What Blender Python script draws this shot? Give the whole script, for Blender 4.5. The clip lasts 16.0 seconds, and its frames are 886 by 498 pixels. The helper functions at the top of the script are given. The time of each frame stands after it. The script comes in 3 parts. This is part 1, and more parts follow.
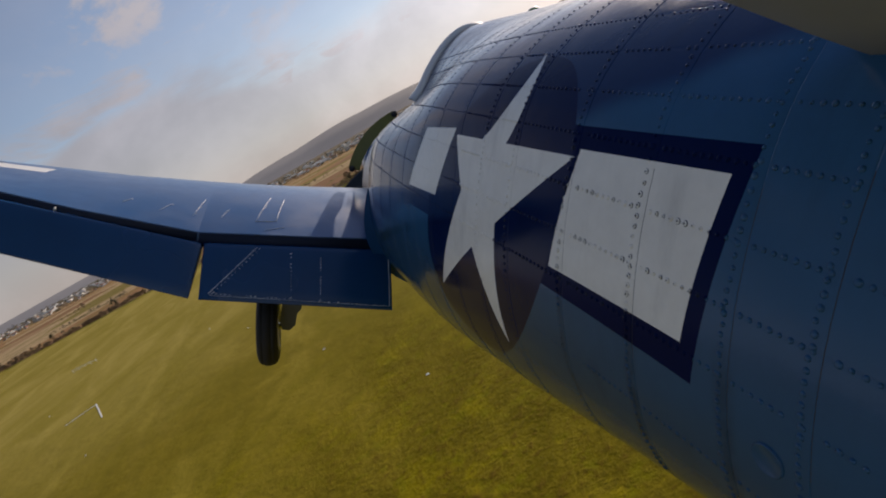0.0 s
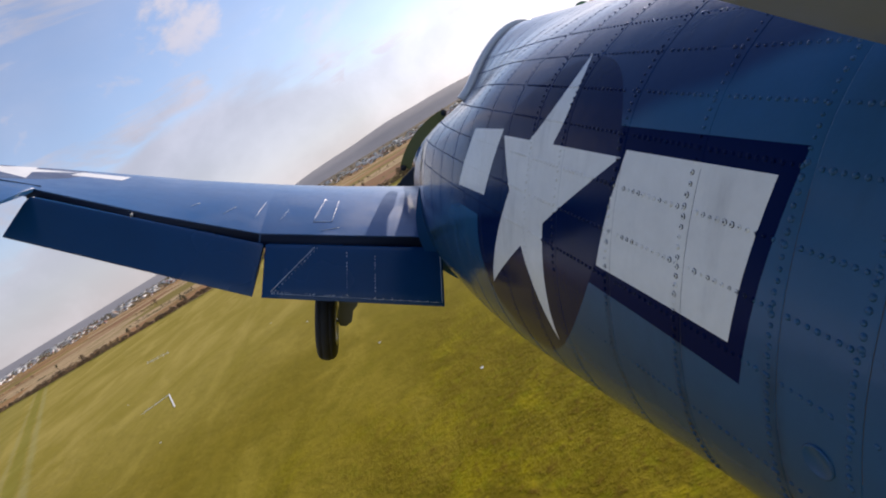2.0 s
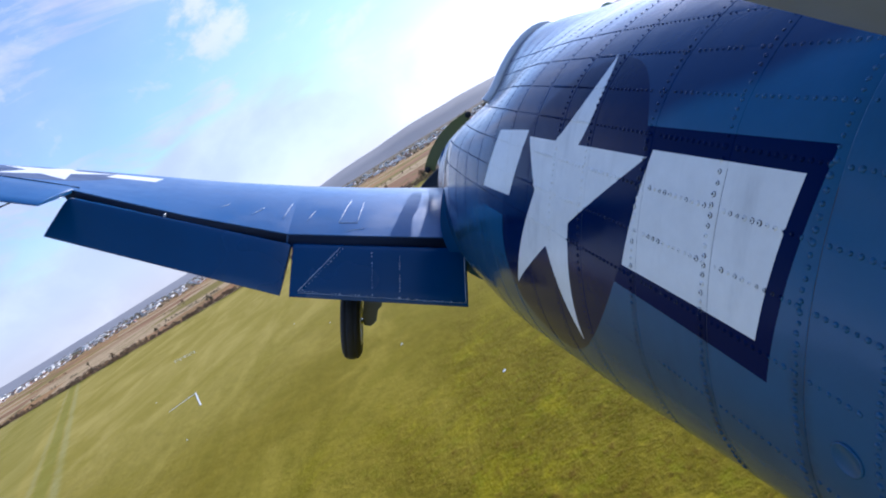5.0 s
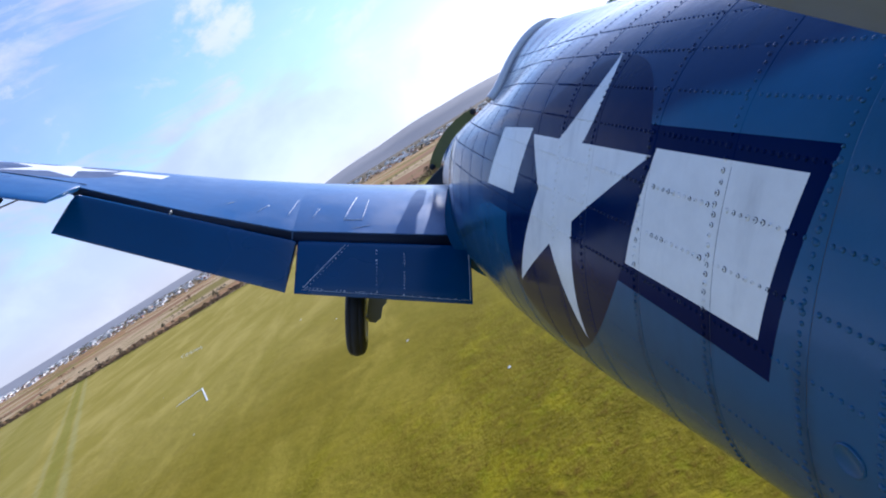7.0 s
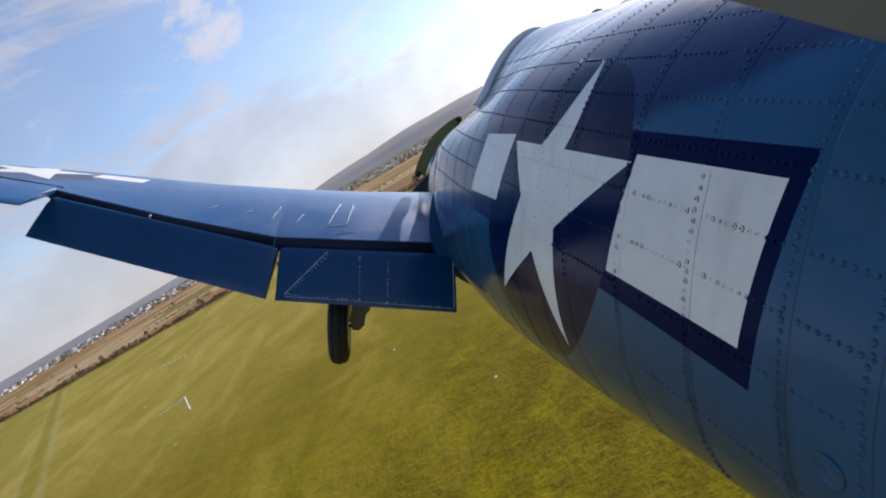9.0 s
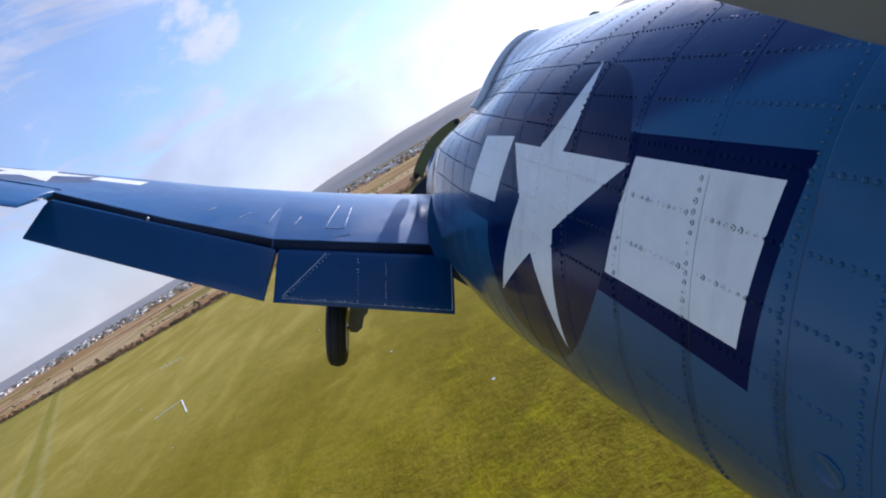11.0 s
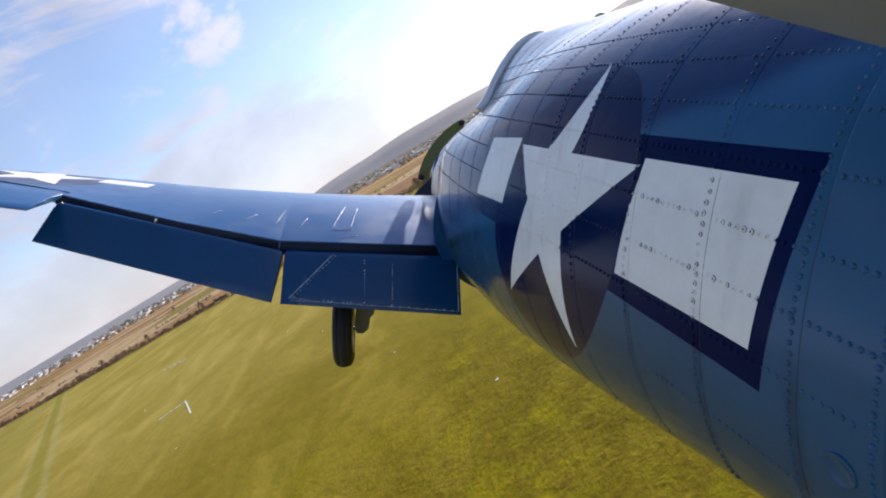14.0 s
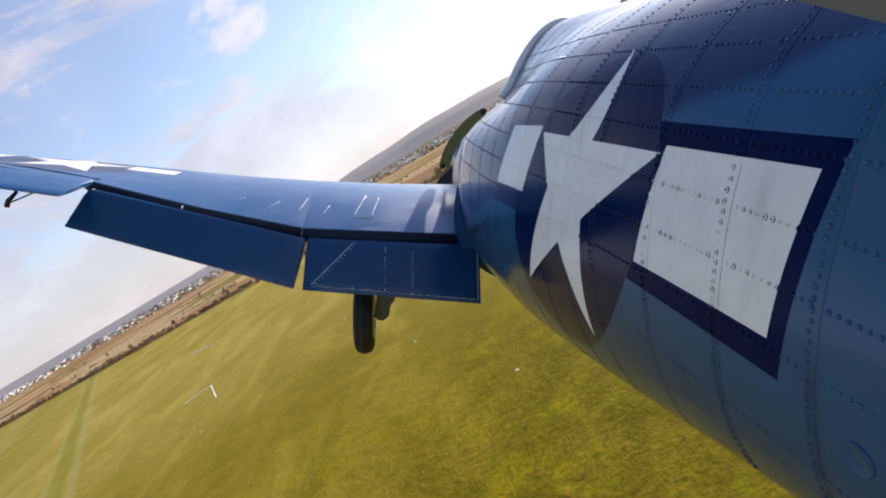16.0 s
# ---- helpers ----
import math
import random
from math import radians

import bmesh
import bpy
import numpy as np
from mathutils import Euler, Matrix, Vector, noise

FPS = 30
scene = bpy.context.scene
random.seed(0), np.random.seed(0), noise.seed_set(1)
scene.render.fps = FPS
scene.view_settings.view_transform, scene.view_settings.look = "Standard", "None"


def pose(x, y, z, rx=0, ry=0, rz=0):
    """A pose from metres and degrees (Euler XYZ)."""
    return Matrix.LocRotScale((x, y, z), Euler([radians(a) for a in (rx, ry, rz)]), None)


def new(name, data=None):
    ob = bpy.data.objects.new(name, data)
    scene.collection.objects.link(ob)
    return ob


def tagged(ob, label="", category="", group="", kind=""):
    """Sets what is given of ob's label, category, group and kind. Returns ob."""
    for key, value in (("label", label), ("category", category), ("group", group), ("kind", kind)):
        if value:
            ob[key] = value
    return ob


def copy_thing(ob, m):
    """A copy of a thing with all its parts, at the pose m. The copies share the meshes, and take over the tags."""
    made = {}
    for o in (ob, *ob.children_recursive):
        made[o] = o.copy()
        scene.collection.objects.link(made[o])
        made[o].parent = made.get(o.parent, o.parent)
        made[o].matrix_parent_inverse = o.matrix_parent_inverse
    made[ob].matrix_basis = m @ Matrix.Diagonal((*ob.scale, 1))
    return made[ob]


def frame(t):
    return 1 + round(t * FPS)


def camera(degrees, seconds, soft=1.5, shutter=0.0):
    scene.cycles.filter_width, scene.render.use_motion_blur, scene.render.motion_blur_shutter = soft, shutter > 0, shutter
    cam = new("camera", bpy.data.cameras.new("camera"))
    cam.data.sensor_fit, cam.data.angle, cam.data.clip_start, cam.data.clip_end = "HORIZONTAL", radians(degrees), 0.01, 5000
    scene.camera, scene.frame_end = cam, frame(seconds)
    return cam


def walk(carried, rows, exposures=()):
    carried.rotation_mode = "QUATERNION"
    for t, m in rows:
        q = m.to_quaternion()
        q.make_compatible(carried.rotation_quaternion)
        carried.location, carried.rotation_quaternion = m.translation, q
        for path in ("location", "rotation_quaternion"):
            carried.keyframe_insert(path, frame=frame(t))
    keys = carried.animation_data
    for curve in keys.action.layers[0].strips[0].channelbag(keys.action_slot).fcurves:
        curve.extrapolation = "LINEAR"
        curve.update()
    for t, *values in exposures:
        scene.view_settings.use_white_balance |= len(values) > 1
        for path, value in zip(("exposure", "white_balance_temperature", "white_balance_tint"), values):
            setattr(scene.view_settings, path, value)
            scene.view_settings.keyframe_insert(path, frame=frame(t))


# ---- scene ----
# ---- camera and walk ----
cam = camera(77.93, 16.0, soft=2.0)
# The aircraft stands still in a steep right turn, nose a little up, with the camera under its tailplane.
AIR = pose(0, 0, 0, 5.0, 0, 0) @ pose(0, 0, 0, 0, 39.5, 0)
PATH = (
    (0.0, -0.2075, -0.2906, 0.0155, 78.81, -11.26, -16.25), (0.5, -0.2112, -0.2927, 0.0162, 78.73, -10.85, -16.18),
    (1.0, -0.2091, -0.2951, 0.0173, 78.10, -10.10, -13.21), (1.5, -0.2103, -0.2956, 0.0207, 77.54, -9.28, -13.02),
    (2.0, -0.2086, -0.2980, 0.0210, 77.22, -9.21, -10.98), (2.5, -0.2104, -0.2997, 0.0197, 77.41, -9.39, -10.47),
    (3.0, -0.2079, -0.2998, 0.0196, 77.28, -9.45, -9.68), (5.5, -0.2117, -0.3027, 0.0202, 77.04, -9.09, -8.36),
    (6.0, -0.2092, -0.3025, 0.0191, 77.08, -9.51, -7.86), (6.5, -0.2114, -0.3033, 0.0185, 77.83, -9.78, -8.06),
    (7.0, -0.2105, -0.3028, 0.0212, 76.63, -8.88, -8.05), (7.5, -0.2091, -0.3011, 0.0207, 77.22, -8.95, -8.73),
    (8.0, -0.2066, -0.3004, 0.0194, 77.52, -9.58, -8.92), (8.5, -0.2072, -0.3004, 0.0209, 77.01, -9.08, -8.91),
    (9.0, -0.2057, -0.2996, 0.0192, 77.76, -9.70, -9.20), (11.5, -0.2073, -0.3000, 0.0192, 78.05, -9.63, -9.58),
    (12.0, -0.2079, -0.3000, 0.0194, 78.03, -9.59, -9.68), (12.5, -0.2072, -0.2994, 0.0194, 78.02, -9.50, -9.65),
    (13.0, -0.2075, -0.2993, 0.0185, 78.10, -9.59, -9.79), (13.5, -0.2063, -0.2996, 0.0179, 77.56, -9.86, -9.06),
    (14.0, -0.2106, -0.3012, 0.0194, 78.04, -9.44, -9.24), (14.5, -0.2111, -0.3032, 0.0188, 77.22, -9.27, -7.58),
    (15.0, -0.2113, -0.3058, 0.0215, 76.25, -8.65, -6.77), (15.5, -0.2092, -0.3074, 0.0203, 76.25, -8.85, -5.03),
    (16.0, -0.2095, -0.3038, 0.0186, 76.59, -9.46, -6.91))
EXPOSURES = ((0.0, -0.35, 7500, 22), (1.0, 0.1, 7700, 22), (2.0, 0.25, 6800, 23), (3.0, 0.32, 6200, 22), (5.5, 0.68, 5450, 22), (8.0, 0.62, 5750, 22), (9.0, 0.30, 6550, 19), (11.5, 0.50, 5850, 22), (12.5, 0.52, 6100, 23), (14.5, 0.60, 6750, 20), (16.0, 0.62, 7000, 21))
walk(cam, [(r[0], AIR @ pose(*r[1:])) for r in PATH], EXPOSURES)

# ---- world and sun ----
SUN = (AIR.to_3x3() @ Vector((.29, .79, .54))).normalized()
GROUND = -25.0
sun = new("sun", bpy.data.lights.new("sun", "SUN"))
sun.data.energy, sun.data.angle, sun.data.color = 5.0, radians(.6), (1, .94, .82)
sun.rotation_mode = "QUATERNION"
sun.rotation_quaternion = SUN.to_track_quat("Z", "Y")


class Nodes:
    """A short way to write node trees."""

    def __init__(self, tree):
        self.t = tree
        tree.nodes.clear()

    def add(self, kind, **values):
        n = self.t.nodes.new(kind)
        for k, v in values.items():
            setattr(n, k, v)
        return n

    def put(self, socket, v):
        if isinstance(v, bpy.types.NodeSocket):
            self.t.links.new(v, socket)
        elif isinstance(v, (tuple, list)) and len(v) == 3 and len(socket.default_value) == 4:
            socket.default_value = (*v, 1)
        else:
            socket.default_value = v

    def math(self, op, a, b=0.0, c=0.0):
        n = self.add("ShaderNodeMath", operation=op)
        for s, v in zip(n.inputs, (a, b, c)):
            self.put(s, v)
        return n.outputs[0]

    def mix(self, f, a, b):
        n = self.add("ShaderNodeMix", data_type="RGBA")
        self.put(n.inputs[0], f)
        self.put(n.inputs[6], a)
        self.put(n.inputs[7], b)
        return n.outputs[2]

    def ramp(self, v, lo, hi, a=0.0, b=1.0):
        n = self.add("ShaderNodeMapRange", interpolation_type="SMOOTHSTEP")
        for s, x in zip(n.inputs, (v, lo, hi, a, b)):
            self.put(s, x)
        return n.outputs[0]

    def noise(self, vec, scale, detail=4.0, rough=.55, dist=0.0):
        n = self.add("ShaderNodeTexNoise")
        self.put(n.inputs["Vector"], vec)
        n.inputs["Scale"].default_value, n.inputs["Detail"].default_value = scale, detail
        n.inputs["Roughness"].default_value, n.inputs["Distortion"].default_value = rough, dist
        return n.outputs[0]

    def place(self, vec, scale=(1, 1, 1), rot=(0, 0, 0)):
        n = self.add("ShaderNodeMapping")
        self.put(n.inputs[0], vec)
        n.inputs["Scale"].default_value, n.inputs["Rotation"].default_value = scale, [radians(a) for a in rot]
        return n.outputs[0]

    def xyz(self, vec):
        n = self.add("ShaderNodeSeparateXYZ")
        self.put(n.inputs[0], vec)
        return n.outputs

    def bump(self, height, strength=.3, distance=.001):
        n = self.add("ShaderNodeBump")
        n.inputs["Strength"].default_value, n.inputs["Distance"].default_value = strength, distance
        self.put(n.inputs["Height"], height)
        return n.outputs[0]


def sky_world():
    w = bpy.data.worlds.new("world")
    w.use_nodes = True
    scene.world = w
    n = Nodes(w.node_tree)
    sky = n.add("ShaderNodeTexSky", sky_type="NISHITA", sun_disc=False)
    sky.sun_elevation, sky.sun_rotation = math.asin(SUN.z), math.atan2(SUN.x, SUN.y)
    sky.dust_density, sky.ozone_density, sky.air_density = .15, 3.0, 1.0
    way = n.add("ShaderNodeTexCoord").outputs["Generated"]
    x, y, z = n.xyz(way)
    # the cloud layer seen in perspective: direction over height
    h = n.math("ADD", n.math("MAXIMUM", z, 0.0), .09)
    flat = n.add("ShaderNodeCombineXYZ")
    n.put(flat.inputs[0], n.math("DIVIDE", x, h))
    n.put(flat.inputs[1], n.math("DIVIDE", y, h))
    # thin streaks that lie along the horizon, a few small heaps, and a pale bank low down
    streak = n.noise(n.place(way, (1, 1, 4.2), (9, -7, 0)), 2.6, 9, .62, .55)
    fray = n.noise(n.place(flat.outputs[0], (1.0, .4, 1), (0, 0, 30)), 2.2, 8, .62, .8)
    wisp = n.math("MULTIPLY", n.math("MULTIPLY", n.ramp(streak, .43, .66), n.ramp(fray, .34, .60, .12, 1)), .9)
    heap = n.noise(n.place(way, (1, 1, 1.5), (0, 0, 40)), 5.6, 9, .58, .25)
    veil = n.noise(n.place(way, (1, 1, 3.0), (6, -5, 0)), 2.0, 6, .55, .3)
    clump = n.math("MULTIPLY", n.math("MULTIPLY", n.ramp(heap, .545, .68), .9), n.math("MULTIPLY", n.ramp(z, .20, .30), n.ramp(z, .62, .45)))
    bank = n.math("MULTIPLY", n.ramp(n.math("ADD", veil, n.ramp(z, .0, .30, .24, -.20)), .40, .62), .80)
    low = n.ramp(z, .24, .02, 0, .85)
    cover = n.math("MAXIMUM", n.math("MAXIMUM", wisp, clump), n.math("MAXIMUM", n.math("MAXIMUM", bank, low), n.ramp(veil, .3, .7, .12, .32)))
    # overhead the sky is clear
    cover = n.math("MULTIPLY", cover, n.ramp(z, .66, .50, .03, 1))
    # cloud gets brighter towards the sun
    dot = n.add("ShaderNodeVectorMath", operation="DOT_PRODUCT")
    n.put(dot.inputs[0], way)
    dot.inputs[1].default_value = SUN
    near = n.math("POWER", n.math("MAXIMUM", dot.outputs["Value"], 0.0), 9.0)
    glow = n.math("MULTIPLY", n.math("MULTIPLY_ADD", near, 6.0, 3.5), n.ramp(heap, .35, .75, .86, 1.10))
    cloud = n.add("ShaderNodeVectorMath", operation="SCALE")
    cloud.inputs[0].default_value = (.90, .965, 1.09)
    n.put(cloud.inputs["Scale"], glow)
    col = n.mix(cover, sky.outputs[0], cloud.outputs[0])
    bg = n.add("ShaderNodeBackground")
    n.put(bg.inputs[0], col)
    bg.inputs[1].default_value = .145
    n.t.links.new(bg.outputs[0], n.add("ShaderNodeOutputWorld").inputs[0])


sky_world()


# ---- materials ----
def material(name):
    m = bpy.data.materials.new(name)
    m.use_nodes = True
    n = Nodes(m.node_tree)
    b = n.add("ShaderNodeBsdfPrincipled")
    n.t.links.new(b.outputs[0], n.add("ShaderNodeOutputMaterial").inputs[0])
    co = n.add("ShaderNodeTexCoord").outputs["Object"]
    return m, n, b, co


def plain(name, colour, rough=.5, metal=0.0, vary=.12, scale=60.0, bump=.15, coat=0.0, gloss=.5):
    """A painted or moulded surface with uneven tone, dull patches and slight relief."""
    m, n, b, co = material(name)
    k = n.noise(co, scale, 5)
    k2 = n.noise(co, scale * .17, 3)
    f = n.math("MULTIPLY_ADD", n.math("ADD", k, k2), vary, 1 - vary)
    mul = n.add("ShaderNodeVectorMath", operation="SCALE")
    mul.inputs[0].default_value = colour
    n.put(mul.inputs["Scale"], f)
    n.put(b.inputs["Base Color"], mul.outputs[0])
    n.put(b.inputs["Roughness"], n.ramp(k2, .3, .7, max(rough - .08, .03), rough + .1))
    b.inputs["Metallic"].default_value = metal
    b.inputs["Coat Weight"].default_value = coat
    b.inputs["Specular IOR Level"].default_value = gloss
    b.inputs["Coat Roughness"].default_value = .15
    if bump:
        n.put(b.inputs["Normal"], n.bump(k, bump, .0006))
    return m


BLUE, GREY, NAVY, WHITE = (.001, .023, .092), (.015, .092, .200), (.0005, .0080, .055), (.86, .85, .80)


def over(n, y, z, p, q, inside):
    """1 on that side of the line p-q, in y and z, where the point inside lies."""
    a, b = -(q[1] - p[1]), q[0] - p[0]
    c = -(a * p[0] + b * p[1])
    k = (1 if a * inside[0] + b * inside[1] + c > 0 else -1) / math.hypot(a, b)
    v = n.math("MULTIPLY_ADD", y, a * k, n.math("MULTIPLY_ADD", z, b * k, c * k))
    return n.math("GREATER_THAN", v, 0.0)


def polygon(n, y, z, corners):
    mid = (sum(c[0] for c in corners) / len(corners), sum(c[1] for c in corners) / len(corners))
    out = None
    for p, q in zip(corners, corners[1:] + corners[:1]):
        v = over(n, y, z, p, q, mid)
        out = v if out is None else n.math("MULTIPLY", out, v)
    return out


def star_mask(n, y, z, top, right, low_right, low_left, left):
    """A five-pointed star: inside four or more of the five lines from point to point."""
    tips = (top, right, low_right, low_left, left)
    mid = (sum(t[0] for t in tips) / 5, sum(t[1] for t in tips) / 5)
    total = 0.0
    for p, q in ((top, low_right), (top, low_left), (left, right), (left, low_right), (right, low_left)):
        total = n.math("ADD", total, over(n, y, z, p, q, mid))
    return n.math("GREATER_THAN", total, 3.5)


def fuselage_paint():
    """Sea-blue upper sides that fade to grey, with the white star and bars in a navy surround."""
    m, n, b, co = material("fuselage_paint")
    x, y, z = n.xyz(co)
    edge = n.math("ADD", z, n.math("MULTIPLY_ADD", y, .349, -.0054))
    wob = n.math("MULTIPLY_ADD", n.noise(co, 25, 3), .012, -.006)
    f = n.ramp(n.math("ADD", edge, wob), -.007, .007)
    tone = n.math("MULTIPLY_ADD", n.noise(co, 90, 6, .65), .22, .89)
    grime = n.ramp(n.noise(n.place(co, (1, 1, .22)), 45, 5, .6), .52, .78, 1, .82)
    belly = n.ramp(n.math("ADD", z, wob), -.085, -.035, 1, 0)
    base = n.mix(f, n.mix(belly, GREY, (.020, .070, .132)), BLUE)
    # navy surround
    conic = n.math("MULTIPLY_ADD", y, n.math("MULTIPLY_ADD", y, 210.5, n.math("MULTIPLY_ADD", z, 147.0, 6.56)),
                   n.math("MULTIPLY", z, n.math("MULTIPLY_ADD", z, 170.0, 8.37)))
    ring = n.math("LESS_THAN", conic, .945)
    rear = polygon(n, y, z, [(-.05, .0330), (-.1698, .0315), (-.1587, -.0444), (-.05, -.0375)])
    fore = polygon(n, y, z, [(.03, .0325), (.100, .0325), (.1215, -.034), (.03, -.036)])
    navy = n.math("MAXIMUM", ring, n.math("MAXIMUM", rear, fore))
    base = n.mix(navy, base, NAVY)
    bend = n.math("MAXIMUM", n.math("MULTIPLY", n.math("MULTIPLY", n.math("ADD", z, -.02), n.math("SUBTRACT", .0675, z)), 15.5), 0.0)
    star = star_mask(n, n.math("ADD", y, bend), z, (-.0308, .0668), (-.0865, .0198), (-.0263, -.0868), (.0549, -.0789), (.0313, .0208))
    bar_a = polygon(n, y, z, [(-.0894, .0231), (-.1621, .0225), (-.1539, -.0322), (-.0776, -.0290)])
    bar_b = polygon(n, y, z, [(.0340, .0245), (.0857, .0223), (.1080, -.0206), (.0544, -.0197)])
    white = n.math("MAXIMUM", star, n.math("MAXIMUM", bar_a, bar_b))
    base = n.mix(white, base, WHITE)
    mul = n.add("ShaderNodeVectorMath", operation="SCALE")
    n.put(mul.inputs[0], base)
    # dark runs below two frames
    run = None
    for y0, wide in ((-.1290, .0045), (-.1720, .0060), (-.0860, .0030)):
        d = n.math("ABSOLUTE", n.math("ADD", n.math("MULTIPLY_ADD", n.noise(n.place(co, (1, 1, .3)), 60, 3), .006, -.003), n.math("ADD", y, -y0)))
        v = n.ramp(d, 0, wide, 1, 0)
        run = v if run is None else n.math("MAXIMUM", run, v)
    run = n.math("MULTIPLY", n.math("MULTIPLY", run, n.ramp(z, -.020, -.042)), n.ramp(n.noise(co, 120, 5, .7), .30, .62, .05, .38))
    n.put(mul.inputs["Scale"], n.math("MULTIPLY", n.math("MULTIPLY", tone, grime), n.math("SUBTRACT", 1.0, run)))
    n.put(b.inputs["Base Color"], mul.outputs[0])
    n.put(b.inputs["Roughness"], n.ramp(n.noise(co, 30, 4), .3, .7, .11, .19))
    n.put(b.inputs["Specular IOR Level"], n.math("SUBTRACT", n.ramp(n.math("MULTIPLY", rear, n.math("SUBTRACT", 1.0, ring)), 0, 1, .30, .05), n.math("MULTIPLY", ring, .13)))  # the bars are on matt film, the disc on duller paint
    # pressed seams along the stringers, and skin that pillows a little between the frames
    seam = None
    for z0 in ROWS[:7]:
        d = n.math("ABSOLUTE", n.math("ADD", z, n.math("MULTIPLY_ADD", y, -ROW_RISE, -z0 - ROW_RISE * .126)))
        v = n.ramp(d, 0, .0011)
        seam = v if seam is None else n.math("MULTIPLY", seam, v)
    fine = n.noise(co, 700, 3)
    wave = n.noise(co, 34, 3)
    height = n.math("ADD", n.math("MULTIPLY", seam, .13), n.math("MULTIPLY_ADD", fine, .12, n.math("MULTIPLY", wave, .9)))
    n.put(b.inputs["Normal"], n.bump(height, .35, .0011))
    return m


ROWS, ROW_RISE = (.0775, .0620, .0452, .0277, .0063, -.0133, -.0338, -.0665), .042
FRAMES = (-.255, -.200, -.173, -.131, -.0875, -.042, -.010, .0254, .0615, .094, .126, .163, .20, .24, .28)
M_HULL = fuselage_paint()
M_BLUE = plain("sea_blue_paint", (.001, .048, .142), .24, 0, .3, 26, .12, 0, .5)
M_GREY = plain("light_grey_paint", (.32, .33, .32), .42, 0, .14, 70, .2)
M_DARK = plain("dark_parts_and_shade", (.003, .010, .030), .7, 0, .2, 80, .1)
M_RUBBER = plain("black_rubber", (.014, .014, .015), .72, 0, .3, 120, .4)
M_ALLOY = plain("white_wheel_paint", (.7, .69, .66), .35, 0, .12, 90, .1)
M_STEEL = plain("bright_steel", (.62, .63, .65), .25, 1, .1, 90, .1)
M_OLIVE = plain("zinc_green_primer", (.115, .115, .018), .5, 0, .3, 90, .2)
M_BLACK = plain("black_plastic", (.012, .012, .013), .4, 0, .2, 90, .15)
M_CHIP = plain("chipped_paint", (.60, .65, .71), .5, 0, .4, 500, .2)
# seam dirt and chipped rivet middles, also the painted shade round rivet heads
M_GRIME_SHADE = plain("grime", (.030, .036, .050), .8, 0, .3, 300, .1)
M_DOOR = plain("dull_grey_paint", (.10, .11, .11), .45, 0, .25, 60, .2)
M_SILL = plain("pale_frame_paint", (.62, .63, .62), .4, 0, .12, 90, .1)


# ---- mesh helpers ----
def part(name, bm, mat, parent, label="", smooth=True):
    """Links a bmesh as one mesh object under a thing or a part."""
    me = bpy.data.meshes.new(name)
    bmesh.ops.recalc_face_normals(bm, faces=bm.faces)
    bm.to_mesh(me)
    bm.free()
    for p in me.polygons:
        p.use_smooth = smooth
    me.materials.append(mat)
    ob = new(name, me)
    if parent:
        ob.parent = parent
    if label:
        ob["label"] = label
    return ob


def sharp(ob, degrees=35):
    ob.data.set_sharp_from_angle(angle=radians(degrees))
    return ob


def skin(rings, closed=True, caps=True):
    """A bmesh over rows of points."""
    bm = bmesh.new()
    rows = [[bm.verts.new(p) for p in r] for r in rings]
    for a, b in zip(rows, rows[1:]):
        k = len(a)
        for i in range(k if closed else k - 1):
            bm.faces.new((a[i], a[(i + 1) % k], b[(i + 1) % k], b[i]))
    if caps and closed:
        bm.faces.new(rows[0])
        bm.faces.new(rows[-1])
    return bm


def block(x0, x1, y0, y1, z0, z1, bevel=0.0):
    bm = bmesh.new()
    bmesh.ops.create_cube(bm, size=1, matrix=Matrix.Translation(((x0 + x1) / 2, (y0 + y1) / 2, (z0 + z1) / 2)) @ Matrix.Diagonal((x1 - x0, y1 - y0, z1 - z0, 1)))
    if bevel:
        bmesh.ops.bevel(bm, geom=bm.edges[:], offset=bevel, segments=2, affect="EDGES")
    return bm


def rod(points, radius, sides=10):
    """A round bar through points."""
    pts = [Vector(p) for p in points]
    rings = []
    for i, p in enumerate(pts):
        d = (pts[min(i + 1, len(pts) - 1)] - pts[max(i - 1, 0)]).normalized()
        u = d.orthogonal().normalized()
        v = d.cross(u)
        r = radius[i] if isinstance(radius, (tuple, list)) else radius
        rings.append([p + (u * math.cos(2 * math.pi * k / sides) + v * math.sin(2 * math.pi * k / sides)) * r for k in range(sides)])
    for i in range(1, len(rings)):
        # keep the rings from twisting
        k = min(range(sides), key=lambda s: (rings[i][s] - pts[i] - rings[i - 1][0] + pts[i - 1]).length)
        rings[i] = rings[i][k:] + rings[i][:k]
    return skin(rings)


def lathe(profile, axis_point, axis, sides=48):
    """Turns a profile of (radius, along) about an axis."""
    a = Vector(axis).normalized()
    u = a.orthogonal().normalized()
    v = a.cross(u)
    o = Vector(axis_point)
    rings = [[o + a * h + (u * math.cos(2 * math.pi * k / sides) + v * math.sin(2 * math.pi * k / sides)) * r for k in range(sides)] for r, h in profile]
    return skin(rings)


# ---- the aircraft ----
aircraft = tagged(new("model_aircraft"), "riveted model warplane, sea blue and grey, flaps down", "aircraft")
aircraft.matrix_world = AIR

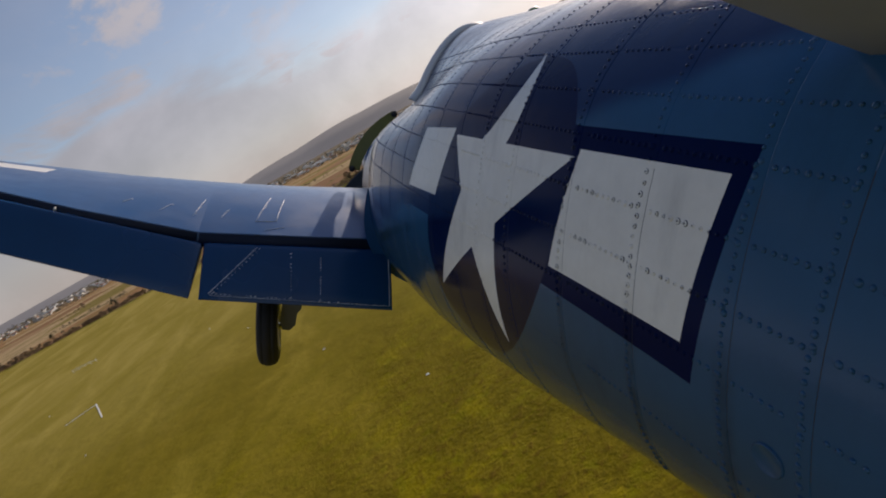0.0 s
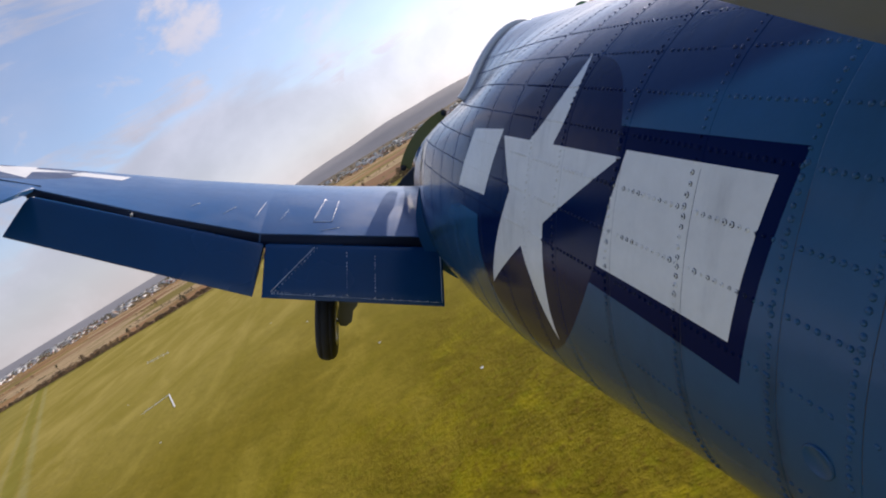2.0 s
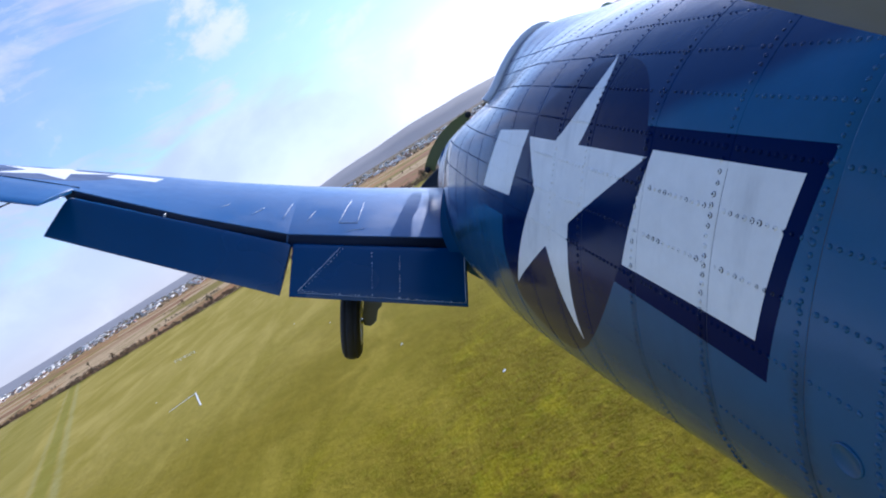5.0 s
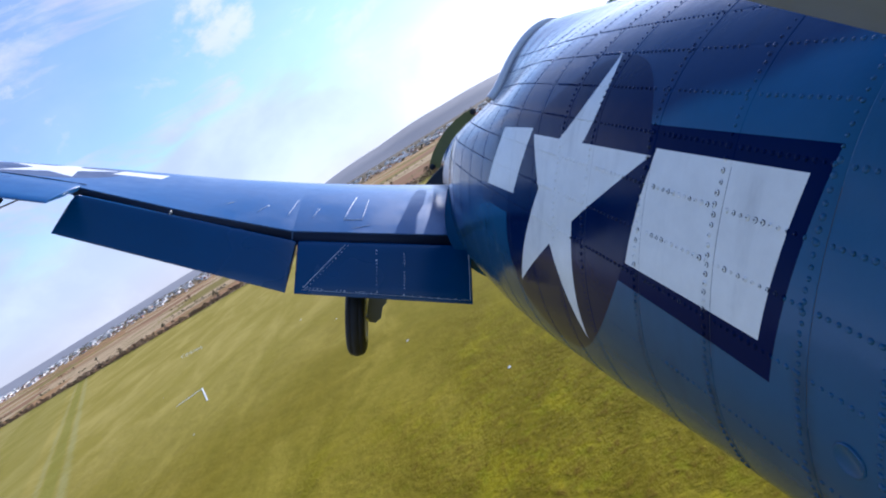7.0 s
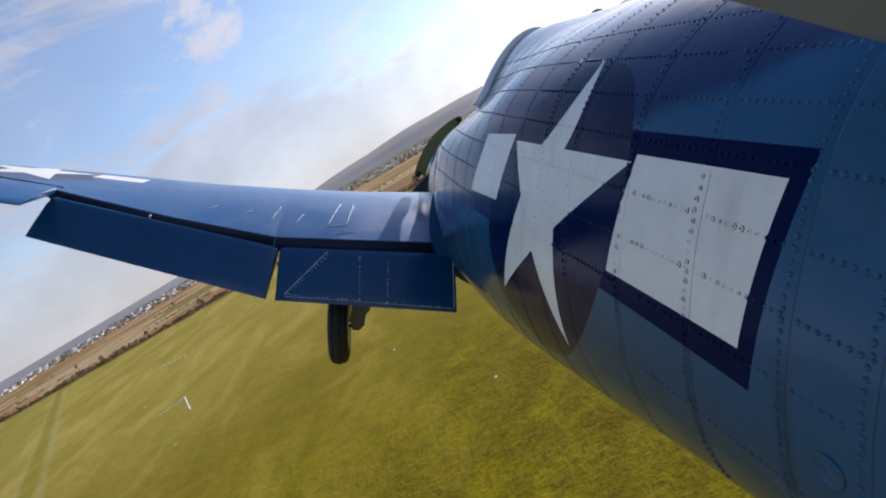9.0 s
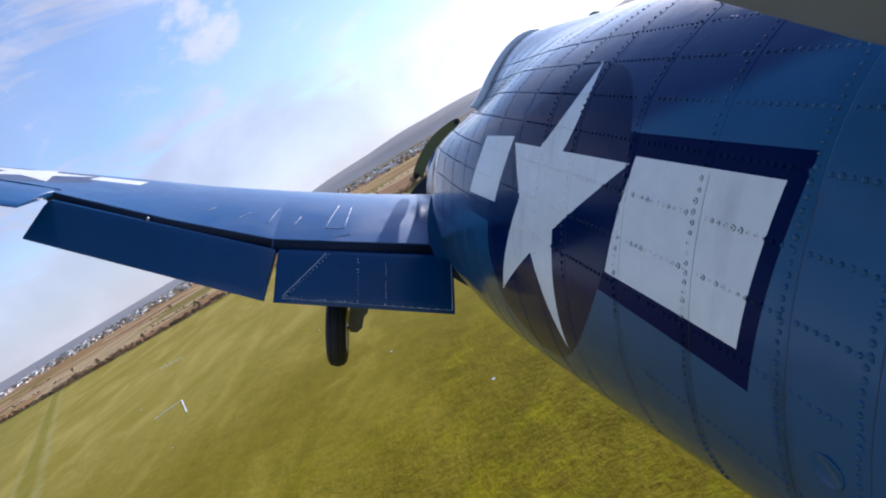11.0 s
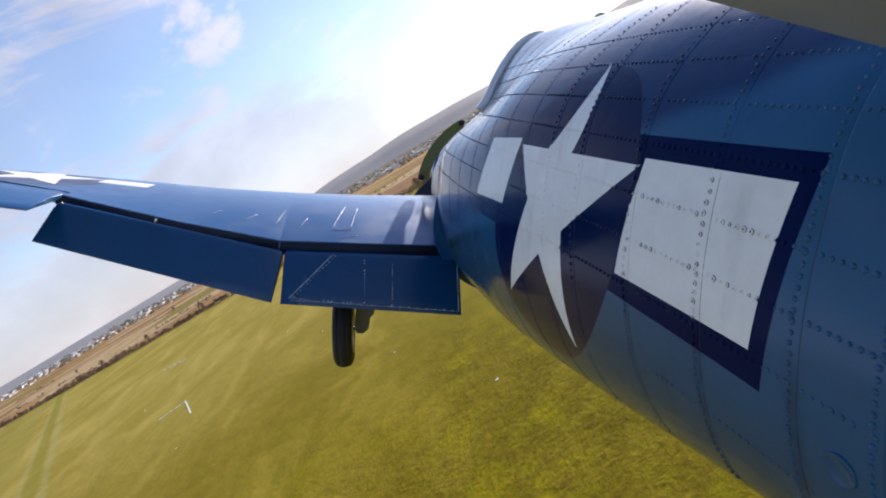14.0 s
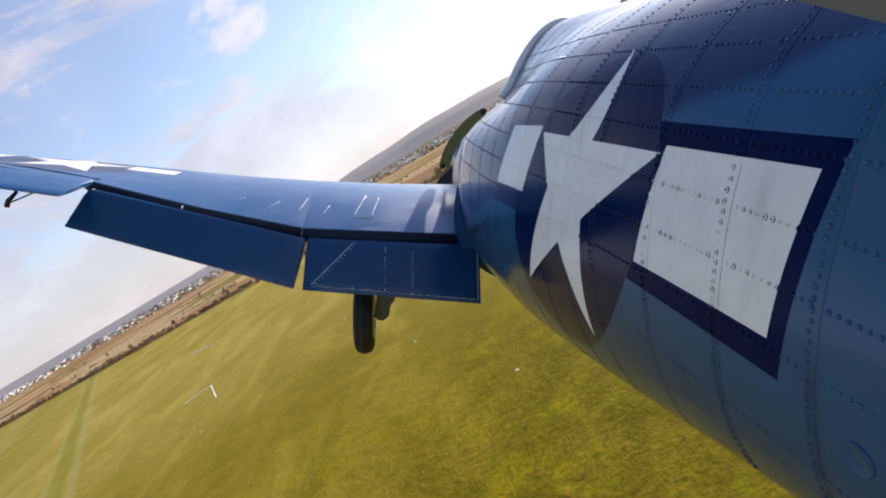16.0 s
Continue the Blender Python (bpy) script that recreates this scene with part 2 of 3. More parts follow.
# stations of the rear fuselage: y, half width, top, bottom, height of the widest line
STATIONS = ((-.52, .014, .085, .015, .050), (-.46, .034, .108, -.030, .040), (-.38, .062, .128, -.068, .030), (-.30, .0785, .138, -.0898, .0250),
            (-.15, .0845, .146, -.1056, .0290), (.00, .1025, .146, -.1294, .0280), (.12, .1135, .1445, -.1451, .0143),
            (.24, .1165, .1430, -.1510, -.0030), (.305, .1105, .1430, -.1560, -.0120))


def station(y):
    """Half width, top, bottom and widest height of the fuselage at y."""
    ys = [s[0] for s in STATIONS]
    i = min(max(sum(v <= y for v in ys) - 1, 0), len(ys) - 2)
    a, b, c, d = (STATIONS[min(max(i + k, 0), len(ys) - 1)] for k in (-1, 0, 1, 2))
    t = min(max((y - b[0]) / (c[0] - b[0]), 0), 1)
    out = []
    for k in range(1, 5):
        m1 = (c[k] - a[k]) / max(c[0] - a[0], 1e-6) * (c[0] - b[0])
        m2 = (d[k] - b[k]) / max(d[0] - b[0], 1e-6) * (c[0] - b[0])
        out.append((2 * t**3 - 3 * t**2 + 1) * b[k] + (t**3 - 2 * t**2 + t) * m1 + (3 * t**2 - 2 * t**3) * c[k] + (t**3 - t**2) * m2)
    return out


N_LOW = 2.15


def cabin(y):
    """How far the section has turned from the tent-like spine into the narrow cabin: 0 to 1."""
    t = min(max((y - .06) / .235, 0), 1)
    return t * t * (3 - 2 * t)


def b_top(y):
    """How pointed the upper half of the section is: about 1 for the spine, less for the cabin."""
    return 1.05 - .70 * cabin(y)


def section(y, th, inset=0.0):
    """A point on the fuselage skin: th 0 at the left side, 90 at the spine, -90 at the keel, on round to the right."""
    hw, zt, zb, zc = station(y)
    c, s = math.cos(radians(th)), math.sin(radians(th))
    ez, ex = (1, 2 * b_top(y)) if s > 0 else (2 / N_LOW, 2 / N_LOW)
    h = zt - zc if s > 0 else zc - zb
    k = 1 - inset / .1
    z = zc + math.copysign(abs(s) ** ez, s) * h * k
    t = min(max((z + .006) / .075, 0), 1)
    return Vector((-math.copysign(abs(c) ** ex, c) * hw * k * (1 - .34 * cabin(y) * t * t * (3 - 2 * t)), y, z))


def th_of(y, z):
    """The angle at which the left skin at y has the height z."""
    hw, zt, zb, zc = station(y)
    h, e = (zt - zc, 1) if z > zc else (zc - zb, 2 / N_LOW)
    s = min(abs(z - zc) / h, 1) ** (1 / e)
    return math.degrees(math.copysign(math.asin(s), z - zc))


def fuselage():
    ys = []
    y = -.52
    while y < .3051:
        ys.append((y, 0.0))
        y += .0124
    for f in FRAMES:
        ys = [v for v in ys if abs(v[0] - f) > .0022]
        ys += [(f - .0004, 0.0), (f, .00018), (f + .0004, 0.0)]
    ys.sort()
    # finer towards the spine, where the section is nearly an edge
    angles = [k * 3.0 for k in range(120)]
    rings = [[section(y, a, i) for a in angles] for y, i in ys]
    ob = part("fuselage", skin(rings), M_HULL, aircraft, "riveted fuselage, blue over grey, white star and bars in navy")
    ob.data.materials.append(M_GRIME_SHADE)
    sharp(ob, 20)
    for p in ob.data.polygons:  # dirt in the seams
        if -.05 < p.center.z < .024 and any(f - .0004 < p.center.y < f for f in FRAMES):
            p.material_index = 1
    return ob


hull = fuselage()


def rivet_mesh(bm, p, nrm, r, h, chip=0.0):
    """A domed rivet head; chip is the share of its radius where dark metal shows through the paint."""
    u = nrm.orthogonal().normalized()
    v = nrm.cross(u)
    rings = []
    for rr, hh in ((1.20, .02), (1.02, .55), (.74, .92), (max(chip, .28), 1.0)):
        rings.append([bm.verts.new(p + (u * math.cos(k * math.pi / 4) + v * math.sin(k * math.pi / 4)) * r * rr + nrm * h * hh) for k in range(8)])
    for i, (a, b) in enumerate(zip(rings, rings[1:])):
        for k in range(8):
            # the base ring is coloured dark, as shade round a chipped head
            bm.faces.new((a[k], a[(k + 1) % 8], b[(k + 1) % 8], b[k])).material_index = 1 if chip > .38 and i == 0 else 0
    bm.faces.new(rings[-1]).material_index = 1 if chip else 0


def skin_normal(y, th):
    a = section(y, th + .8) - section(y, th - .8)
    b = section(y + .002, th) - section(y - .002, th)
    nn = a.cross(b).normalized()
    p = section(y, th)
    return nn if nn.dot(Vector((p.x, 0, p.z))) > 0 else -nn


def chipped(p, rnd):
    """Most rivet heads on the white bar have lost the paint in the middle."""
    on_bar = -.165 < p.y < -.075 and -.034 < p.z < .024
    return rnd.uniform(.30, .54) if on_bar and rnd.random() < .8 else 0.0


def rivets():
    rnd = random.Random(4)
    step = .0032
    for z0 in ROWS:
        bm = bmesh.new()
        y = -.30
        while y < .30:
            z = z0 + ROW_RISE * (y + .126)
            near = min(abs(y - f) for f in FRAMES)
            if near > .0018 and rnd.random() > .02 and (z0 > -.05 or y < -.06):
                th = th_of(y, z)
                if abs(th) < 84:
                    p = section(y, th)
                    flat = .5 if y > .02 or (z < -.045 and y > -.10) else .7 if z > .067 else 1
                    rivet_mesh(bm, p, skin_normal(y, th), (.00046 if flat < 1 or p.z > .067 else .00066 if p.z > .030 else .00084) * rnd.uniform(.7, 1.2), .00060 * flat * rnd.uniform(.75, 1.1), chipped(p, rnd))
            y += step
        part("riveted_seam", bm, M_HULL, hull).data.materials.append(M_GRIME_SHADE)
    for f in FRAMES:
        bm = bmesh.new()
        y = f + .0032
        last = None
        th = -64.0
        while th < 80:
            p = section(y, th)
            if p.z < .104 and (last is None or (p - last).length >= .0029):
                flat = .5 if y > .02 or (p.z < -.045 and y > -.10) else .7 if p.z > .067 else 1
                rivet_mesh(bm, section(y + rnd.uniform(-.0004, .0004), th), skin_normal(y, th), (.00046 if flat < 1 or p.z > .067 else .00062 if p.z > .030 else .00088) * rnd.uniform(.85, 1.15), .00060 * flat * rnd.uniform(.75, 1.1), chipped(p, rnd))
                last = p
            th += .5
        part("riveted_seam", bm, M_HULL, hull).data.materials.append(M_GRIME_SHADE)


rivets()

# a round access cap near the keel
cap_y, cap_th = -.1872, -37
cap_p, cap_n = section(cap_y, cap_th), skin_normal(cap_y, cap_th)
part("access_cap", lathe(((.0052, -.001), (.0052, .0004), (.0048, .0007), (.0044, .0003), (.0001, .0003)), cap_p, cap_n, 32), M_HULL, hull)

# the pale frame that closes the rear fuselage behind the cockpit
def rim_ring(y, out, drop=0.0):
    pts = []
    for a in range(24, 157, 4):
        p = section(.3035, a)
        q = Vector((p.x, 0, p.z - .03)).normalized()
        pts.append(Vector((p.x + q.x * out, y, p.z + q.z * out - drop)))
    return pts


bm = skin([rim_ring(.3030, .0003), rim_ring(.3045, .0030), rim_ring(.3120, .0052), rim_ring(.3180, .0050), rim_ring(.3190, .0015), rim_ring(.3060, -.004)], False)
part("canopy_frame", bm, M_SILL, aircraft, "pale canopy frame behind the cockpit")

# forward fuselage under the cockpit, then the round engine cowling
front = []
for y, hw, zt, zb in ((.300, .1085, .034, -.155), (.33, .103, .036, -.156), (.36, .0965, .036, -.156), (.41, .088, .034, -.152), (.46, .078, .032, -.145), (.52, .068, .028, -.135), (.58, .062, .026, -.115), (.66, .057, .024, -.090)):
    zc = (zt + zb) / 2
    front.append([(-hw * math.copysign(abs(math.cos(radians(a))) ** .85, math.cos(radians(a))), y, zc + (zt - zb) / 2 * math.copysign(abs(math.sin(radians(a))) ** .85, math.sin(radians(a)))) for a in range(0, 360, 6)])
part("forward_fuselage", skin(front), M_BLUE, aircraft, "blue forward fuselage below the cockpit")
cowl_axis = (0, .66, -.032)
cowling = part("engine_cowling", lathe(((.056, 0), (.0585, .004), (.059, .05), (.058, .10), (.053, .128), (.046, .132), (.042, .118), (.040, .03)), cowl_axis, (0, 1, 0), 56), M_BLUE, aircraft, "round blue engine cowling")
part("engine", lathe(((.041, .02), (.041, .06), (.03, .07), (.02, .11), (.0001, .112)), cowl_axis, (0, 1, 0), 28), M_DARK, cowling)


def forward_fuselage():
    """The body between the cabin and the cowling, over the wing."""
    rings = []
    for y, hw, zt, zb in ((.3055, .092, .050, -.150), (.36, .088, .046, -.148), (.43, .082, .040, -.143), (.50, .078, .032, -.136), (.56, .076, .030, -.134)):
        zc = (zt + zb) / 2
        rings.append([Vector((hw * math.copysign(abs(math.cos(radians(a))) ** .85, math.cos(radians(a))), y, zc + (zt - zb) / 2 * math.sin(radians(a)))) for a in range(0, 360, 9)])
    return part("forward_fuselage", skin(rings), M_BLUE, aircraft, "blue body ahead of the cabin")


forward_fuselage()


def cowl_flap(a0, a1):
    """An open flap behind the cowling: a curved plate with a dark rim."""
    rings = []
    for k in range(13):
        a = radians(a0 + (a1 - a0) * k / 12)
        ring = []
        for r, y in ((.1060, .500), (.1130, .452), (.0990, .445), (.0940, .500)):
            ring.append((r * math.cos(a), y, -.050 + r * math.sin(a)))
        rings.append(ring)
    f = part("cowl_flap", skin(rings), M_OLIVE, aircraft, "open flap with olive-green primer inside", False)
    for a in (a0, a1):
        c, s = math.cos(radians(a)), math.sin(radians(a))
        part("flap_edge", rod([(.102 * c, .500, -.050 + .102 * s), (.109 * c, .446, -.050 + .109 * s)], .0042, 8), M_BLACK, f, "black flap edge")
    return f


cowl_flap(127, 177)
cowl_flap(3, 53)

# canopy and propeller, hidden behind the spine for most of the way
canopy_glass = bpy.data.materials.new("canopy_glass")
canopy_glass.use_nodes = True
cg = Nodes(canopy_glass.node_tree)
glass = cg.add("ShaderNodeBsdfPrincipled")
glass.inputs["Base Color"].default_value = (.8, .86, .88, 1)
glass.inputs["Roughness"].default_value = .06
glass.inputs["Transmission Weight"].default_value = 1
cg.t.links.new(glass.outputs[0], cg.add("ShaderNodeOutputMaterial").inputs[0])
rings = []
for y, w, h in ((.312, .040, .094), (.35, .041, .098), (.42, .038, .090), (.47, .034, .075), (.50, .024, .036), (.51, .010, .014)):
    rings.append([(w * math.cos(radians(a)), y, .034 + h * max(math.sin(radians(a)), 0) ** .8) for a in range(0, 181, 10)])
canopy = part("canopy", skin(rings, False), canopy_glass, aircraft, "clear cockpit canopy")
canopy.visible_shadow = False
for y, w, h in ((.36, .0415, .098), (.42, .039, .091)):
    part("canopy_bow", rod([(w * math.cos(radians(a)), y, .034 + h * max(math.sin(radians(a)), 0) ** .8) for a in range(0, 181, 10)], .0016, 6), M_BLUE, canopy)
prop = part("propeller", lathe(((.020, 0), (.019, .012), (.012, .03), (.0001, .038)), (0, .79, -.032), (0, 1, 0), 24), M_BLACK, aircraft, "black two-blade propeller at rest")
for sgn in (1, -1):
    rings = []
    for k in range(10):
        r = .012 + .15 * k / 9
        w = .007 + .013 * math.sin(math.pi * min(k / 9 * .85 + .1, 1))
        tw = radians(55 - 40 * k / 9)
        rings.append([Vector((sgn * (math.cos(a) * w * math.cos(tw) + math.sin(a) * .002 * math.sin(tw)), .797 + math.cos(a) * w * math.sin(tw) - math.sin(a) * .002 * math.cos(tw), -.032 + sgn * r)) for a in (k2 * math.pi / 5 for k2 in range(10))])
    turn = Matrix.Translation((0, .797, -.032)) @ pose(0, 0, 0, 0, 32, 0) @ Matrix.Translation((0, -.797, .032))
    part("blade", skin([[turn @ p for p in r] for r in rings]), M_BLACK, prop)

# a small clear beacon on the spine
part("beacon", lathe(((.0085, -.003), (.0085, .004), (.0070, .0085), (.0036, .0112), (.0001, .0122)), (0, .205, .1375), (0, 0, 1), 24), plain("green_lens", (.05, .16, .03), .15, 0, .1, 90, 0, .5), aircraft, "small dark green lamp on the spine")


# wing: x, front edge y, crest y, crest z, rear lip y, rear lip z, thickness under the lip, depth of the lower side
WING = ((0.0, .575, .470, -.060, .312, -.098, .016, .060), (.085, .575, .468, -.0735, .312, -.1060, .016, .056),
        (.180, .570, .464, -.0865, .312, -.1160, .016, .050), (.272, .562, .458, -.0960, .312, -.1250, .015, .046),
        (.380, .542, .446, -.1035, .315, -.1185, .013, .038), (.503, .515, .430, -.1070, .321, -.1065, .010, .030),
        (.600, .490, .415, -.1105, .327, -.1060, .008, .024), (.690, .462, .400, -.1150, .333, -.1085, .006, .018), (.722, .430, .390, -.1180, .345, -.1150, .003, .010))


def wing_ring(s, sgn):
    x, le, yc, zc, yh, zh, th, low = s
    zl = zc - low * .42
    pts = []
    for k in range(10):  # rear lip up to the crest
        t = k / 9
        pts.append((yh + (yc - yh) * t, zh + (zc - zh) * (1 - (1 - t) ** 1.9)))
    for k in range(1, 9):  # crest round the front edge
        a = math.pi / 2 * k / 8
        pts.append((yc + (le - yc) * math.sin(a), zl + (zc - zl) * math.cos(a) ** .9))
    for k in range(1, 9):
        a = math.pi / 2 * k / 8
        pts.append((yc + (le - yc) * math.cos(a), zl - (low * .58) * math.sin(a) ** .9))
    pts.append((yh + (yc - yh) * .4, (zl - low * .58) * .5 + (zh - th) * .5))
    pts.append((yh, zh - th))
    return [Vector((sgn * x, y, z)) for y, z in pts]


def wing_paint():
    """Sea blue with the star and bar painted on the upper side of the left panel."""
    m, n, b, co = material("wing_paint")
    x, y, z = n.xyz(co)
    tone = n.math("MULTIPLY_ADD", n.noise(co, 70, 6, .65), .3, .85)
    scuff = n.ramp(n.noise(n.place(co, (1, .25, 1)), 160, 4, .7), .68, .76)
    base = n.mix(n.math("MULTIPLY", scuff, .35), (.006, .084, .24), (.14, .22, .35))
    ring = n.math("LESS_THAN", n.math("ADD", n.math("POWER", n.math("MULTIPLY_ADD", x, 13.3, 7.53), 2.0), n.math("POWER", n.math("MULTIPLY_ADD", y, 13.3, -5.71), 2.0)), 1.0)
    base = n.mix(ring, base, NAVY)
    tips = [(-.566 + .067 * math.cos(radians(a)), .429 + .067 * math.sin(radians(a))) for a in (90, 162, 234, 306, 378)]
    star = star_mask(n, x, y, *tips)
    bars = n.math("MAXIMUM", polygon(n, x, y, [(-.503, .4235), (-.447, .4235), (-.447, .456), (-.503, .456)]), polygon(n, x, y, [(-.71, .420), (-.642, .420), (-.642, .456), (-.71, .456)]))
    base = n.mix(n.math("MULTIPLY", n.math("MAXIMUM", star, bars), n.math("GREATER_THAN", z, -.125)), base, WHITE)
    mul = n.add("ShaderNodeVectorMath", operation="SCALE")
    n.put(mul.inputs[0], base)
    n.put(mul.inputs["Scale"], tone)
    n.put(b.inputs["Base Color"], mul.outputs[0])
    n.put(b.inputs["Roughness"], n.ramp(n.noise(co, 25, 4), .3, .7, .28, .42))
    b.inputs["Coat Weight"].default_value = .45
    b.inputs["Specular IOR Level"].default_value = .5
    b.inputs["Coat Roughness"].default_value = .22
    n.put(b.inputs["Normal"], n.bump(n.math("ADD", n.noise(co, 25, 3), n.math("MULTIPLY", n.noise(co, 600, 3), .15)), .2, .0015))
    return m


M_WING = wing_paint()


def smooth_stations(rows, per):
    out = []
    for a, b in zip(rows, rows[1:]):
        for k in range(per):
            out.append(tuple(p + (q - p) * k / per for p, q in zip(a, b)))
    return out + [rows[-1]]


def wing_at(x):
    for a, b in zip(WING, WING[1:]):
        if a[0] <= x <= b[0]:
            t = (x - a[0]) / (b[0] - a[0])
            return tuple(p + (q - p) * t for p, q in zip(a, b))
    return WING[-1]


def plate(corners, up, thick_a, thick_b):
    """A flap or aileron: corners inner front, outer front, outer rear, inner rear of its upper side; a round nose in front, thin behind."""
    fi, fo, ro, ri = (Vector(c) for c in corners)
    nn = Vector(up).normalized()
    r = thick_a / 2
    rings = []
    for s in (0, .004, .02, .12, .25, .37, .5, .63, .75, .88, .98, .996, 1):
        f, b = fi.lerp(fo, s), ri.lerp(ro, s)
        d = b - f
        e = d.normalized()
        k = {0: .55, .004: .85, .996: .85, 1: .55}.get(s, 1)
        ring = [f + e * (r - r * math.sin(radians(a))) + nn * (r * k * math.cos(radians(a)) - r) for a in (180, 150, 120, 90, 65, 40, 20, 0)]
        for t in (.25, .4, .6, .8, .985):
            ring.append(f + d * t + nn * (.0012 * math.sin(math.pi * t) - r * (1 - k) * (1 - t)))
        ring.append(b - nn * thick_b * .5)
        for t in (.985, .7, .4):
            ring.append(f + d * t - nn * (thick_a + (thick_b - thick_a) * t))
        rings.append(ring)
    return skin(rings)


def on_wing(x, t, sgn=-1):
    """A point on the upper side of a wing; t runs from the rear lip to the crest."""
    s = wing_at(x)
    return Vector((sgn * x, s[4] + (s[2] - s[4]) * t, s[5] + (s[3] - s[5]) * (1 - (1 - t) ** 1.9) + .0003))


def wing(sgn, label):
    w = part("inner_wing", skin([wing_ring(s, sgn) for s in smooth_stations(WING[:4], 4)]), M_WING, aircraft, label)
    sharp(w, 50)
    o = part("outer_wing", skin([wing_ring(s, sgn) for s in smooth_stations(WING[3:], 4)]), M_WING, aircraft, "outer wing panel with a white star and bar on top")
    sharp(o, 50)
    # near-black strips over the rear lip: the flap slot's shade, put in as colour
    g = lambda x: wing_at(x)
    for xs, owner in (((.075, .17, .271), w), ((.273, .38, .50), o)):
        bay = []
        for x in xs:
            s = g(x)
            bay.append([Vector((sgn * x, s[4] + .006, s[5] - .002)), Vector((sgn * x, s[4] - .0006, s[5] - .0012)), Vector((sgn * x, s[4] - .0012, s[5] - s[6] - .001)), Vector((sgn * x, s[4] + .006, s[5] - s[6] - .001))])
        part("flap_bay_shade", skin(bay), M_DARK, owner)
    # flaps, hanging down
    s0, s1, s2, s3 = g(.075), g(.264), g(.272), g(.500)
    def corner(x, s, dy, dz):
        return (sgn * x, s[4] + dy, s[5] + dz)
    a = plate((corner(.0700, s0, -.006, -.0065), corner(.2655, s1, -.006, -.0055), (sgn * .2600, .262, -.1806), (sgn * .0665, .260, -.1714)), Vector((0, -.76, .65)), .022, .0018)
    fl = sharp(part("inner_flap", a, M_BLUE, aircraft, "lowered blue inner flap with chipped edges"), 40)
    b = plate((corner(.2662, s2, -.006, -.0055), (sgn * .4935, .3120, -.1085), (sgn * .5030, .2825, -.1497), (sgn * .2692, .262, -.1804)), Vector((0, -.70, .71)), .020, .0018)
    fo = sharp(part("outer_flap", b, M_BLUE, aircraft, "lowered blue outer flap"), 40)
    # aileron
    h = [(sgn * .494, .3230, -.1052), (sgn * .690, .335, -.1075), (sgn * .686, .269, -.1155), (sgn * .490, .246, -.1100)]
    al = sharp(part("aileron", plate(h, Vector((0, .08, .99)), .006, .0016), M_WING, aircraft, "blue aileron"), 40)
    part("hinge_gap", rod([on_wing(x, t, sgn) for x, t in ((.494, .130), (.53, .175), (.566, .235), (.63, .36), (.689, .48))], .0007, 6), M_DARK, o, "dark hinge gap")
    part("control_horn", rod([(sgn * .535, .262, -.116), (sgn * .537, .252, -.124), (sgn * .539, .254, -.129)], (.0018, .0022, .0026), 6), M_BLACK, al)
    part("push_rod", rod([(sgn * .539, .254, -.127), (sgn * .537, .300, -.121), (sgn * .535, .33, -.120)], .0008, 6), M_STEEL, al)
    return w, fl, fo


def hinge(x, owner):
    """A pale hinge lug in the slot ahead of a lowered flap."""
    s = wing_at(x)
    bm = block(-x - .0006, -x + .0006, .3085, .3140, s[5] - .0065, s[5] - .0022, .0002)
    part("hinge_lug", bm, M_SILL, owner, "pale hinge lug")


left_wing, left_flap, left_outer = wing(-1, "blue inner wing panel with worn hatch lines")
right_wing, right_flap, right_outer = wing(1, "blue inner wing panel")

hinge(.400, left_outer)


# hatch lines where the paint is worn, on the inner wing
for pts in (((.206, .62), (.218, .17), (.197, .18), (.190, .58)), ((.208, .05), (.188, .10)), ((.248, .35), (.254, .20)), ((.276, .50), (.282, .20)), ((.306, .35), (.316, .20)), ((.345, .35), (.352, .26))):
    line = [on_wing(x + (x2 - x) * k / 6, t + (t2 - t) * k / 6) for (x, t), (x2, t2) in zip(pts, pts[1:]) for k in range(7)]
    part("worn_seam", rod(line, .00034 if len(pts) > 2 else .00026, 6), M_CHIP, left_wing, "pale worn hatch seam")


def on_flap(u, v):
    """A point on the upper side of the left inner flap: u from root to outer end, v from hinge to rear edge."""
    a, b, c, d = Vector((-.0700, .306, -.1115)), Vector((-.2640, .306, -.1300)), Vector((-.2600, .262, -.1806)), Vector((-.0665, .260, -.1714))
    return a.lerp(b, u).lerp(d.lerp(c, u), v) + Vector((0, -.76, .65)) * (.0012 * math.sin(math.pi * v) + .0003)


for p, q, wide in (((.74, .12), (.955, .90), .0004), ((.955, .93), (.02, .95), .0002), ((.02, .16), (.015, .95), .0003)):
    part("worn_seam", rod([on_flap(p[0] + (q[0] - p[0]) * k / 8, p[1] + (q[1] - p[1]) * k / 8) for k in range(9)], wide, 6), M_CHIP, left_flap, "pale worn seam")
rnd = random.Random(8)
for u0, v0, u1, v1, count in ((.56, .2, .55, .9, 13), (.40, .2, .395, .92, 15), (.93, .88, .725, .14, 14), (.96, .90, .56, .92, 20), (.40, .93, .05, .94, 8)):
    bm = bmesh.new()
    for k in range(count):
        t = k / (count - 1)
        p = on_flap(u0 + (u1 - u0) * t, v0 + (v1 - v0) * t)
        if rnd.random() > .12:
            rivet_mesh(bm, p, Vector((0, -.76, .65)), .00062 * rnd.uniform(.6, 1.15), .0005)
    part("riveted_seam", bm, M_CHIP, left_flap).data.materials.append(M_BLUE)


